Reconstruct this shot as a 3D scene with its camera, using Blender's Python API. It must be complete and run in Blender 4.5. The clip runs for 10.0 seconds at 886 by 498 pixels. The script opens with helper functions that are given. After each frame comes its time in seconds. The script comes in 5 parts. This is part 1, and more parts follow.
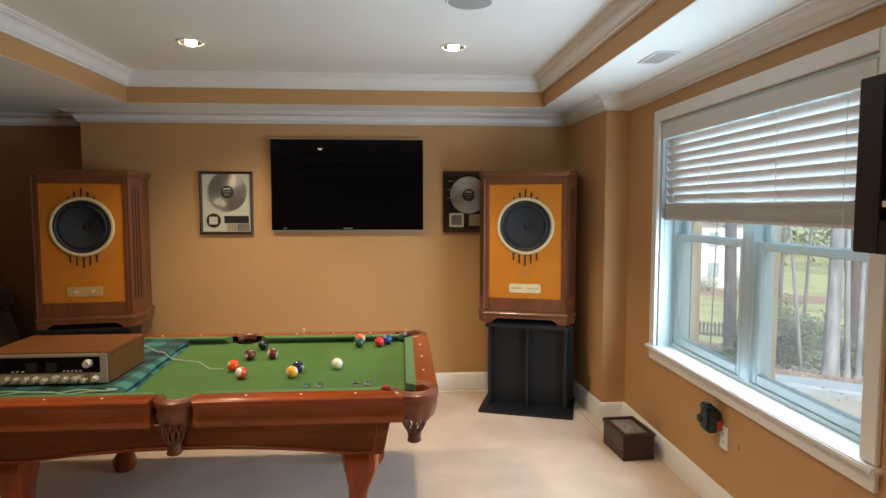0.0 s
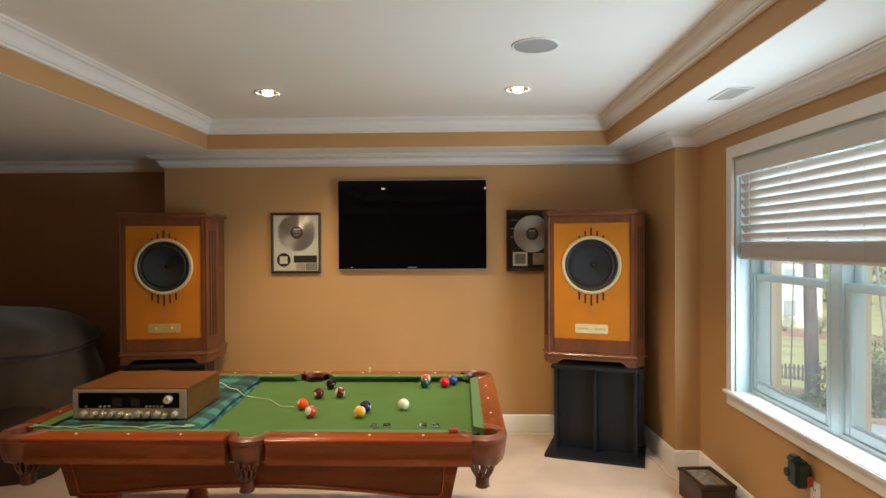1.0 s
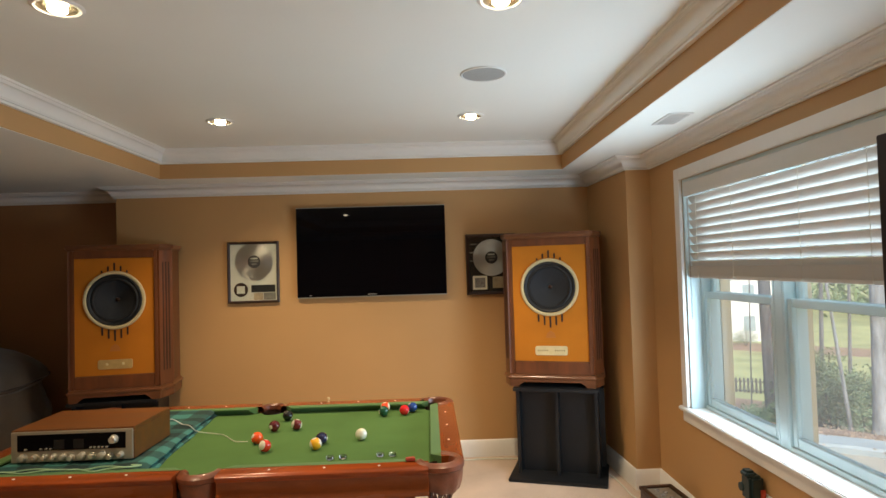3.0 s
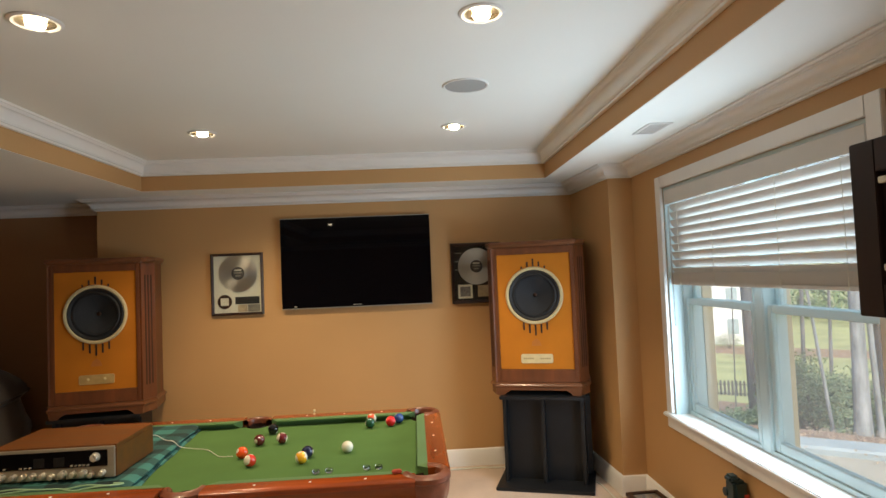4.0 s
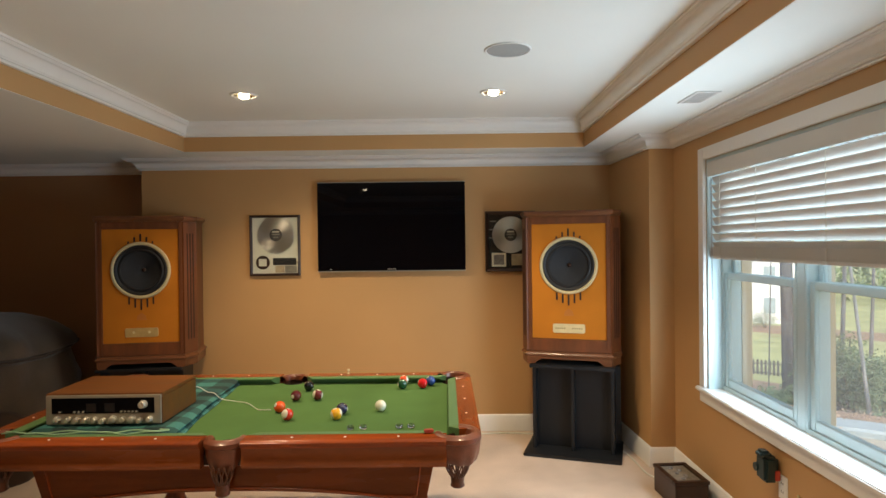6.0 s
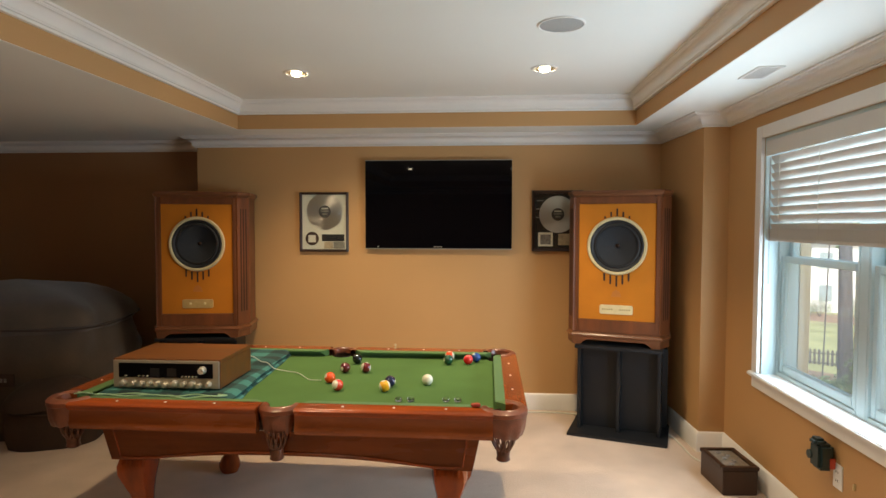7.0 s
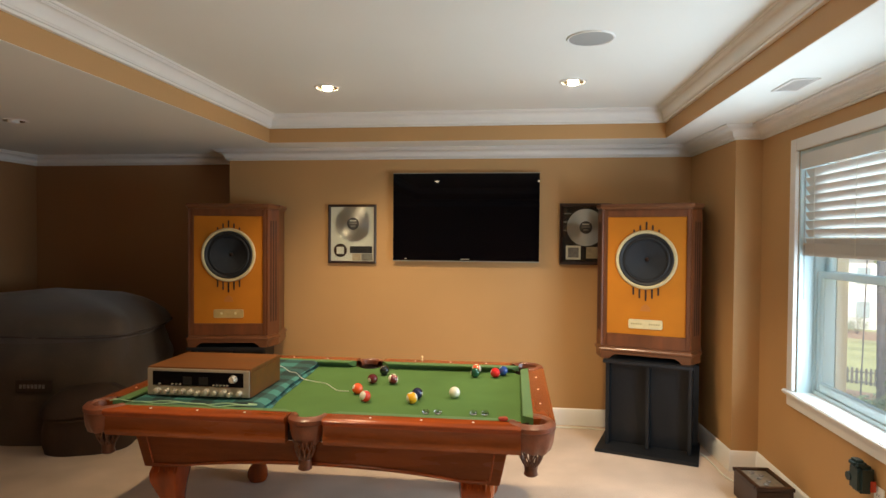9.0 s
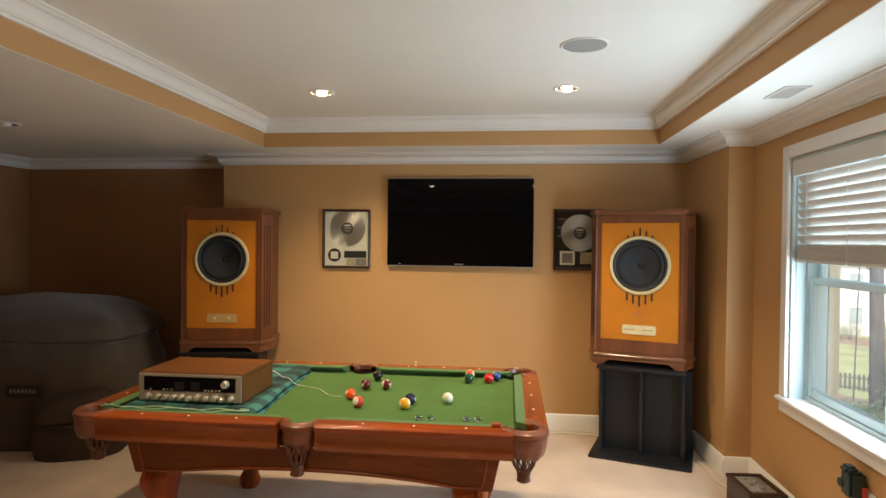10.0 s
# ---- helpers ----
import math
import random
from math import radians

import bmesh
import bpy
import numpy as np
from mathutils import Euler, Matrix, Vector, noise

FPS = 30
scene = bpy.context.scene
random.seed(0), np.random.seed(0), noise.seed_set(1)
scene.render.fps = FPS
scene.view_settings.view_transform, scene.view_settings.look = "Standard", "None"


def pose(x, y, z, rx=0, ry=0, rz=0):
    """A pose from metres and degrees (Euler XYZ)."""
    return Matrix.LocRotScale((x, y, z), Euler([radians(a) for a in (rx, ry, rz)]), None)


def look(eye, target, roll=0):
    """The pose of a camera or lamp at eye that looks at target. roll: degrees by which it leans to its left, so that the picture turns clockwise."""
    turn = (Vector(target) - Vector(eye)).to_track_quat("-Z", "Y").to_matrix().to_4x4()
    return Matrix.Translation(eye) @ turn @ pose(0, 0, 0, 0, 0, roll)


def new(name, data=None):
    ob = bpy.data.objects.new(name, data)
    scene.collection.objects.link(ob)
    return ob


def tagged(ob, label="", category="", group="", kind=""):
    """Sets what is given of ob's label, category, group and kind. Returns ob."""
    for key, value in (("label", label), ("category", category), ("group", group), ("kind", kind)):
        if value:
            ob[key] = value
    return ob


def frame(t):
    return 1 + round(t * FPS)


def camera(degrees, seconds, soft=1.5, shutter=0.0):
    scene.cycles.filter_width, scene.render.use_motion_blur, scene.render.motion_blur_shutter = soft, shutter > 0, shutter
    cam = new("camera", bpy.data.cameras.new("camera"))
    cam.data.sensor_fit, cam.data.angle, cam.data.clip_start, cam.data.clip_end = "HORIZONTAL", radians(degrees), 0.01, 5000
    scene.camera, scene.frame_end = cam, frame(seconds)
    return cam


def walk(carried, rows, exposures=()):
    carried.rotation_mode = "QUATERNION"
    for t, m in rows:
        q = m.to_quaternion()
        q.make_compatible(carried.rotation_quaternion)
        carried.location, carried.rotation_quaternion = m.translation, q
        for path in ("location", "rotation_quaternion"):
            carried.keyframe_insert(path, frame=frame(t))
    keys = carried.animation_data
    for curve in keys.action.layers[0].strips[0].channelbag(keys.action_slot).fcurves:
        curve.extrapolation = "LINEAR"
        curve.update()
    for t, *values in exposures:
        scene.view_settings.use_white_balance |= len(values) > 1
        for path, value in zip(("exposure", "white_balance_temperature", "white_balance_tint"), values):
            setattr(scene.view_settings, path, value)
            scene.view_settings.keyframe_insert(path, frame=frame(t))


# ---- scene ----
cam = camera(73.7, 10.0)
PATH = [
    (0, (0.695, 0.565, 1.58), (0.834, 2.555, 1.437), -0.0),
    (0.2, (0.678, 0.564, 1.584), (0.726, 2.559, 1.453), 0.0),
    (0.5, (0.661, 0.563, 1.591), (0.62, 2.561, 1.515), 0.1),
    (1, (0.657, 0.561, 1.6), (0.598, 2.56, 1.581), -0.3),
    (1.5, (0.663, 0.561, 1.598), (0.616, 2.561, 1.612), -0.8),
    (2, (0.674, 0.556, 1.598), (0.661, 2.556, 1.632), -1.3),
    (2.5, (0.701, 0.556, 1.603), (0.729, 2.555, 1.651), -1.6),
    (2.7, (0.711, 0.556, 1.605), (0.747, 2.555, 1.657), -1.6),
    (3.8, (0.732, 0.547, 1.615), (0.83, 2.543, 1.699), -2.3),
    (4, (0.729, 0.546, 1.623), (0.83, 2.541, 1.707), -2.4),
    (4.5, (0.731, 0.545, 1.624), (0.834, 2.54, 1.713), -2.4),
    (5, (0.728, 0.546, 1.626), (0.818, 2.543, 1.698), -2.0),
    (5.5, (0.719, 0.542, 1.62), (0.775, 2.541, 1.658), -1.4),
    (5.7, (0.714, 0.539, 1.616), (0.747, 2.539, 1.633), -1.1),
    (6.8, (0.68, 0.522, 1.594), (0.554, 2.516, 1.511), 0.0),
    (7, (0.674, 0.518, 1.593), (0.523, 2.51, 1.509), 0.1),
    (7.5, (0.664, 0.509, 1.597), (0.458, 2.496, 1.516), 0.1),
    (8, (0.665, 0.506, 1.594), (0.43, 2.491, 1.527), 0.2),
    (8.5, (0.665, 0.505, 1.59), (0.42, 2.49, 1.538), 0.3),
    (9, (0.662, 0.506, 1.595), (0.425, 2.492, 1.552), 0.4),
    (9.5, (0.665, 0.508, 1.597), (0.437, 2.494, 1.562), 0.5),
    (10, (0.67, 0.508, 1.598), (0.449, 2.495, 1.571), 0.6),
]
walk(cam, [(t, look(eye, target, roll)) for t, eye, target, roll in PATH],
     [(0.0, 0.66, 6120, 10), (1.0, 0.71, 6540, 10), (2.5, 0.66, 6500, 10), (4.0, 0.61, 6500, 10), (5.5, 0.61, 6500, 10), (7.0, 0.73, 6520, 10), (8.5, 0.82, 6600, 10), (10.0, 0.83, 6640, 10)])

# ---- world, sun, exposure ----
scene.view_settings.exposure = 0.86
world = bpy.data.worlds.new("sky")
scene.world = world
world.use_nodes = True
wn = world.node_tree.nodes
sky = wn.new("ShaderNodeTexSky")
sky.sky_type, sky.sun_disc = "NISHITA", False
sky.sun_elevation, sky.sun_rotation, sky.dust_density = radians(46), radians(187), 3.0
world.node_tree.links.new(sky.outputs[0], wn["Background"].inputs[0])
wn["Background"].inputs[1].default_value = 0.145
sun_data = bpy.data.lights.new("sun", "SUN")
sun_data.energy, sun_data.angle, sun_data.color = 3.6, radians(6), (1.0, 0.95, 0.87)
sun = new("sun", sun_data)
sun.matrix_world = look((-3.6, -28, 29), (0, 0, 0))
EAST_X = 2.297
# skylight in the window's opening, falling inwards
for x, z, high, watts in ((0.079, 1.105, 0.66, 28.0), (0.079, 1.785, 0.50, 7.5)):
    sky_data = bpy.data.lights.new("window_skylight", "AREA")
    sky_data.shape, sky_data.size, sky_data.size_y, sky_data.energy, sky_data.color = "RECTANGLE", 1.40, high, watts, (0.64, 0.83, 1.0)
    sky_lamp = new("window_skylight", sky_data)
    sky_lamp.matrix_world = look((EAST_X + x, 3.295, z), (EAST_X + x - 1.0, 3.295, z))
CAN_WATTS, CAN_COLOR = 52.0, (1.0, 0.77, 0.48)


# ---- materials ----
def nodes_of(name):
    m = bpy.data.materials.new(name)
    m.use_nodes = True
    return m, m.node_tree.nodes, m.node_tree.links, m.node_tree.nodes["Principled BSDF"]


def rgb(c, k=1.0):
    return (min(1, c[0] * k), min(1, c[1] * k), min(1, c[2] * k), 1)


def mat(name, color, rough=0.5, metal=0.0, vary=0.12, large=3.0, fine=60.0, bump=0.1, depth=0.002, coat=0.0, stretch=(1, 1, 1), contrast=None, spec=0.5, emit=None, sheen=0.0):
    """Paint, cloth, wood and stone: two scales of noise in the colour, fine relief, uneven gloss."""
    m, n, l, b = nodes_of(name)
    tc, mp = n.new("ShaderNodeTexCoord"), n.new("ShaderNodeMapping")
    mp.inputs["Scale"].default_value = stretch
    l.new(tc.outputs["Object"], mp.inputs[0])
    a, f = n.new("ShaderNodeTexNoise"), n.new("ShaderNodeTexNoise")
    for node, s in ((a, large), (f, fine)):
        node.inputs["Scale"].default_value, node.inputs["Detail"].default_value = s, 5
        l.new(mp.outputs[0], node.inputs["Vector"])
    ramp = n.new("ShaderNodeValToRGB")
    ramp.color_ramp.elements[0].position, ramp.color_ramp.elements[1].position = 0.3, 0.7
    ramp.color_ramp.elements[0].color = rgb(contrast) if contrast else rgb(color, 1 - vary)
    ramp.color_ramp.elements[1].color = rgb(color, 1 + vary)
    l.new(a.outputs[0], ramp.inputs[0])
    mix = n.new("ShaderNodeMix")
    mix.data_type, mix.blend_type = "RGBA", "MULTIPLY"
    mix.inputs[0].default_value = min(1.0, vary * 3)
    l.new(ramp.outputs[0], mix.inputs[6])
    fr = n.new("ShaderNodeMapRange")
    fr.inputs[3].default_value, fr.inputs[4].default_value = 0.72, 1.28
    l.new(f.outputs[0], fr.inputs[0])
    l.new(fr.outputs[0], mix.inputs[7])
    l.new(mix.outputs[2], b.inputs["Base Color"])
    rr = n.new("ShaderNodeMapRange")
    rr.inputs[3].default_value, rr.inputs[4].default_value = max(0.02, rough - 0.08), min(1, rough + 0.08)
    l.new(a.outputs[0], rr.inputs[0])
    l.new(rr.outputs[0], b.inputs["Roughness"])
    b.inputs["Metallic"].default_value, b.inputs["Coat Weight"].default_value = metal, coat
    b.inputs["Coat Roughness"].default_value, b.inputs["Specular IOR Level"].default_value = 0.12, spec
    b.inputs["Sheen Weight"].default_value = sheen
    if emit:
        b.inputs["Emission Color"].default_value, b.inputs["Emission Strength"].default_value = rgb(emit[:3]), emit[3]
    if bump:
        bp = n.new("ShaderNodeBump")
        bp.inputs["Strength"].default_value, bp.inputs["Distance"].default_value = bump, depth
        l.new(f.outputs[0], bp.inputs["Height"])
        l.new(bp.outputs[0], b.inputs["Normal"])
    return m


def glass_mat(name, tint=(0.96, 0.98, 0.97), gloss=0.05, haze=0.0):
    """Clear glass: mostly let through, a little mirrored, with a veil imitating bright glare."""
    m, n, l, b = nodes_of(name)
    tr, gl, mx = n.new("ShaderNodeBsdfTransparent"), n.new("ShaderNodeBsdfGlossy"), n.new("ShaderNodeMixShader")
    du, md = n.new("ShaderNodeBsdfTranslucent"), n.new("ShaderNodeMixShader")
    tr.inputs[0].default_value, gl.inputs["Roughness"].default_value, mx.inputs[0].default_value = (*tint, 1), 0.02, gloss
    du.inputs[0].default_value, md.inputs[0].default_value = (0.9, 0.92, 0.92, 1), haze
    l.new(tr.outputs[0], mx.inputs[1]), l.new(gl.outputs[0], mx.inputs[2])
    l.new(mx.outputs[0], md.inputs[1]), l.new(du.outputs[0], md.inputs[2])
    l.new(md.outputs[0], n["Material Output"].inputs[0])
    return m


def plaid_mat(name):
    """Dark green and teal checks, woven."""
    m, n, l, b = nodes_of(name)
    tc, sep = n.new("ShaderNodeTexCoord"), n.new("ShaderNodeSeparateXYZ")
    l.new(tc.outputs["Object"], sep.inputs[0])
    bands = []
    for axis, pitch, off in ((0, 0.20, 0.05), (1, 0.155, 0.02)):
        ad, mo, cp = n.new("ShaderNodeMath"), n.new("ShaderNodeMath"), n.new("ShaderNodeMath")
        ad.operation, mo.operation, cp.operation = "ADD", "FLOORED_MODULO", "GREATER_THAN"
        ad.inputs[1].default_value, mo.inputs[1].default_value, cp.inputs[1].default_value = off, pitch, pitch / 2
        l.new(sep.outputs[axis], ad.inputs[0]), l.new(ad.outputs[0], mo.inputs[0]), l.new(mo.outputs[0], cp.inputs[0])
        bands.append(cp)
    su = n.new("ShaderNodeMath")
    su.operation = "ADD"
    l.new(bands[0].outputs[0], su.inputs[0]), l.new(bands[1].outputs[0], su.inputs[1])
    hf = n.new("ShaderNodeMath")
    hf.operation, hf.inputs[1].default_value = "MULTIPLY", 0.5
    l.new(su.outputs[0], hf.inputs[0])
    ramp = n.new("ShaderNodeValToRGB")
    ramp.color_ramp.interpolation = "LINEAR"
    ramp.color_ramp.elements[0].color, ramp.color_ramp.elements[1].color = (0.010, 0.030, 0.027, 1), (0.045, 0.180, 0.158, 1)
    mid = ramp.color_ramp.elements.new(0.5)
    mid.color = (0.020, 0.076, 0.068, 1)
    l.new(hf.outputs[0], ramp.inputs[0])
    l.new(ramp.outputs[0], b.inputs["Base Color"])
    b.inputs["Roughness"].default_value = 0.95
    no, bp = n.new("ShaderNodeTexNoise"), n.new("ShaderNodeBump")
    no.inputs["Scale"].default_value, bp.inputs["Strength"].default_value, bp.inputs["Distance"].default_value = 320, 0.5, 0.002
    l.new(tc.outputs["Object"], no.inputs["Vector"]), l.new(no.outputs[0], bp.inputs["Height"]), l.new(bp.outputs[0], b.inputs["Normal"])
    return m


def ball_mat(name, color, stripe):
    m, n, l, b = nodes_of(name)
    tc, sep = n.new("ShaderNodeTexCoord"), n.new("ShaderNodeSeparateXYZ")
    l.new(tc.outputs["Object"], sep.inputs[0])
    ab, lt = n.new("ShaderNodeMath"), n.new("ShaderNodeMath")
    ab.operation, lt.operation = "ABSOLUTE", "LESS_THAN"
    lt.inputs[1].default_value = 0.0185 if stripe else 1.0
    l.new(sep.outputs[2], ab.inputs[0]), l.new(ab.outputs[0], lt.inputs[0])
    sp, ml = n.new("ShaderNodeMath"), n.new("ShaderNodeMath")
    sp.operation, ml.operation, sp.inputs[1].default_value = "LESS_THAN", "MULTIPLY", 0.0262
    ax = n.new("ShaderNodeMath")
    ax.operation = "ABSOLUTE"
    l.new(sep.outputs[0], ax.inputs[0]), l.new(ax.outputs[0], sp.inputs[0])
    l.new(lt.outputs[0], ml.inputs[0]), l.new(sp.outputs[0], ml.inputs[1])
    mix = n.new("ShaderNodeMix")
    mix.data_type = "RGBA"
    mix.inputs[6].default_value, mix.inputs[7].default_value = (0.72, 0.67, 0.55, 1), (*color, 1)
    l.new(ml.outputs[0], mix.inputs[0]), l.new(mix.outputs[2], b.inputs["Base Color"])
    b.inputs["Roughness"].default_value, b.inputs["Coat Weight"].default_value = 0.12, 0.5
    return m


PAINT = mat("tan_wall_paint", (0.51, 0.292, 0.117), 0.62, vary=0.05, large=1.2, fine=160, bump=0.22, depth=0.0015)
# Darker and browner than PAINT; on the west wall this stands in for shade.
DARKPAINT = mat("dark_brown_shaded_wall", (0.31, 0.158, 0.064), 0.62, vary=0.06, large=1.2, fine=160, bump=0.22, depth=0.0015)
WHITE = mat("white_ceiling_paint", (0.82, 0.82, 0.765), 0.8, vary=0.02, large=1.0, fine=140, bump=0.1)
TRIM = mat("white_semigloss_trim", (0.80, 0.78, 0.74), 0.35, vary=0.02, large=4, fine=40, bump=0.04)
# White window frames; the sky's blue light is put into this colour.
VINYL = mat("sky_tinted_vinyl_sash", (0.55, 0.68, 0.70), 0.4, vary=0.02, large=4, fine=40, bump=0.03)
CARPET = mat("beige_carpet", (0.62, 0.47, 0.355), 0.98, vary=0.12, large=2.6, contrast=(0.52, 0.39, 0.285), fine=240, bump=0.9, depth=0.008, spec=0.1, sheen=0.3)
CHERRY = mat("cherry_wood", (0.33, 0.060, 0.008), 0.22, vary=0.12, large=2.2, fine=30, bump=0.04, spec=0.3, coat=0.14, stretch=(1, 7, 7), contrast=(0.18, 0.038, 0.009))
# CHERRY made less red: floor and window reflections are put into the colour.
CHERRY_PANEL = mat("cherry_panel_reflecting", (0.31, 0.085, 0.022), 0.26, vary=0.16, large=1.6, fine=34, bump=0.04, spec=0.3, coat=0.12, stretch=(1, 5, 6), contrast=(0.19, 0.050, 0.013))
CHERRY_V = mat("cherry_wood_upright", (0.33, 0.060, 0.008), 0.22, vary=0.12, large=2.2, fine=30, bump=0.04, spec=0.3, coat=0.14, stretch=(7, 7, 1), contrast=(0.18, 0.038, 0.009))
# Same wood as CHERRY, darkened to stand for dimmer light on the end rails.
CHERRY_Y = mat("cherry_wood_cross_dimmed", (0.25, 0.060, 0.013), 0.22, vary=0.12, large=2.2, fine=30, bump=0.04, spec=0.3, coat=0.14, stretch=(7, 1, 7), contrast=(0.18, 0.038, 0.009))
WALNUT = mat("walnut_veneer", (0.165, 0.048, 0.014), 0.42, vary=0.14, large=2.5, fine=40, bump=0.06, coat=0.1, stretch=(6, 6, 0.8), contrast=(0.10, 0.032, 0.011))
WALNUT_M = mat("walnut_moulding", (0.165, 0.056, 0.019), 0.36, vary=0.14, large=2.5, fine=40, bump=0.06, coat=0.2, stretch=(0.8, 6, 6), contrast=(0.11, 0.036, 0.012))
WALNUT_H = mat("walnut_veneer_flat", (0.165, 0.056, 0.011), 0.4, vary=0.16, large=2.5, fine=40, bump=0.06, spec=0.25, stretch=(0.8, 6, 6), contrast=(0.12, 0.045, 0.014))
BAFFLE = mat("amber_baffle_cloth", (0.50, 0.165, 0.012), 0.75, vary=0.10, large=3, fine=420, bump=0.3, depth=0.001, spec=0.2)
CREAM = mat("cream_ring", (0.60, 0.49, 0.27), 0.5, vary=0.05)
CONE = mat("dark_cone_paper", (0.030, 0.031, 0.034), 0.85, vary=0.2, fine=90, bump=0.25, spec=0.25)
RUBBER = mat("black_rubber", (0.010, 0.010, 0.011), 0.6, vary=0.1)
COPPER = mat("copper_dome", (0.06, 0.03, 0.02), 0.35, metal=0.9, vary=0.1)
BRASS_DARK = mat("aged_brass", (0.50, 0.33, 0.12), 0.45, metal=0.1, vary=0.12, large=20)
BRASS = mat("pale_brass", (0.70, 0.57, 0.31), 0.4, metal=0.1, vary=0.08, large=20)
DARKSLOT = mat("dark_slot", (0.035, 0.012, 0.006), 0.7, vary=0.1)
STAND = mat("black_stand_paint", (0.0075, 0.0085, 0.0105), 0.5, vary=0.15, large=4, bump=0.08)
GLOSSBLACK = mat("black_screen", (0.002, 0.002, 0.003), 0.07, vary=0.02, bump=0, spec=0.16)
GLOSSBLACK.node_tree.links.remove(GLOSSBLACK.node_tree.nodes["Principled BSDF"].inputs["Roughness"].links[0])
GLOSSBLACK.node_tree.nodes["Principled BSDF"].inputs["Roughness"].default_value = 0.022
BEZEL = mat("black_bezel", (0.008, 0.008, 0.009), 0.25, vary=0.05, bump=0)
SILVER = mat("brushed_aluminium", (0.42, 0.39, 0.32), 0.36, metal=0.45, vary=0.06, large=20, fine=200, stretch=(1, 12, 12), bump=0.05)
CHROME = mat("chrome", (0.8, 0.8, 0.8), 0.12, metal=1.0, vary=0.02, bump=0)
KNOB = mat("satin_knob_metal", (0.72, 0.68, 0.58), 0.28, metal=0.55, vary=0.05, bump=0)
FELT = mat("green_felt", (0.082, 0.158, 0.050), 0.95, vary=0.09, large=3, fine=420, bump=0.35, depth=0.001, spec=0.05)
FELT_DARK = mat("cushion_felt", (0.095, 0.175, 0.060), 0.95, vary=0.07, large=3, fine=420, bump=0.35, depth=0.001, spec=0.05, sheen=0.1)
LEATHER = mat("brown_leather", (0.17, 0.048, 0.020), 0.38, vary=0.25, large=18, fine=120, bump=0.35, depth=0.003, coat=0.2)
NET = mat("worn_leather_webbing", (0.12, 0.042, 0.02), 0.4, vary=0.3, large=40, bump=0.3, coat=0.15)
IVORY = mat("ivory_inlay", (0.78, 0.72, 0.58), 0.3, vary=0.04)
FRAMEBLACK = mat("black_brown_frame", (0.032, 0.012, 0.006), 0.35, vary=0.2, stretch=(6, 6, 1))
MATBOARD = mat("cream_mat_board", (0.62, 0.58, 0.47), 0.9, vary=0.03, fine=200)
DARKBOARD = mat("black_mat_board", (0.014, 0.013, 0.013), 0.85, vary=0.1)
PLATINUM = mat("silver_record", (0.55, 0.53, 0.50), 0.30, metal=1.0, vary=0.05, large=10, bump=0.05)
RECLABEL = mat("dark_record_label", (0.05, 0.045, 0.045), 0.6, vary=0.5, large=40)
EMBLEM = mat("faint_emblem", (0.44, 0.14, 0.015), 0.6, vary=0.1)
INK = mat("brown_ink", (0.28, 0.18, 0.07), 0.6, vary=0.1)
GREYPRINT = mat("grey_print", (0.22, 0.20, 0.19), 0.6, vary=0.4, large=60)
TANPLATE = mat("tan_plate", (0.42, 0.32, 0.20), 0.5, vary=0.2, large=30)
GREYPLATE = mat("grey_plate", (0.26, 0.24, 0.20), 0.4, metal=0.4, vary=0.2, large=30)
BAG = mat("grey_microsuede", (0.078, 0.053, 0.033), 0.95, vary=0.18, large=5, fine=120, bump=0.4, depth=0.004, sheen=0.3)
BAG_DARK = mat("dark_brown_fabric", (0.052, 0.031, 0.020), 0.9, vary=0.2, large=6, fine=120, bump=0.4, depth=0.004)
LABEL = mat("grey_label", (0.20, 0.17, 0.15), 0.6, vary=0.06)
BLIND = mat("white_blind_slat", (0.66, 0.64, 0.60), 0.45, vary=0.03, stretch=(1, 0.3, 1))
PLASTIC = mat("white_plastic", (0.78, 0.77, 0.73), 0.4, vary=0.02)
DUCT = mat("grey_duct_shadow", (0.22, 0.22, 0.215), 0.8, vary=0.05)
ESPRESSO = mat("espresso_wood", (0.017, 0.006, 0.004), 0.55, vary=0.2, large=3, stretch=(6, 6, 1))
GREYGRILLE = mat("pale_grey_grille", (0.36, 0.36, 0.34), 0.75, vary=0.06, fine=700, bump=0.5)
GREENPLASTIC = mat("dark_green_plastic", (0.014, 0.032, 0.031), 0.42, vary=0.1)
REDPLASTIC = mat("red_plastic", (0.45, 0.05, 0.02), 0.4, vary=0.05)
CORD = mat("white_cord", (0.70, 0.68, 0.58), 0.5, vary=0.03)
HEM = mat("pale_green_hem", (0.32, 0.48, 0.30), 0.95, vary=0.1, fine=300)
BULB = mat("lit_bulb", (1, 0.9, 0.7), 0.5, vary=0, bump=0, emit=(1.0, 0.84, 0.58, 34.0))
REFLECTOR = mat("can_reflector", (0.62, 0.54, 0.38), 0.28, metal=0.9, vary=0.02, bump=0)
# The scattering share paints the pale glare over the garden view.
GLASS = glass_mat("window_glass", haze=0.13)
PICTURE_GLASS = glass_mat("picture_glass", gloss=0.03)
CLEAR, clear_nodes, _, clear_bsdf = nodes_of("clear_glass")
clear_bsdf.inputs["Transmission Weight"].default_value, clear_bsdf.inputs["Roughness"].default_value, clear_bsdf.inputs["IOR"].default_value = 1.0, 0.02, 1.45
PLAID = plaid_mat("plaid_wool")
CONCRETE = mat("pale_concrete", (0.40, 0.37, 0.31), 0.9, vary=0.1, large=1.5, fine=30, bump=0.3)
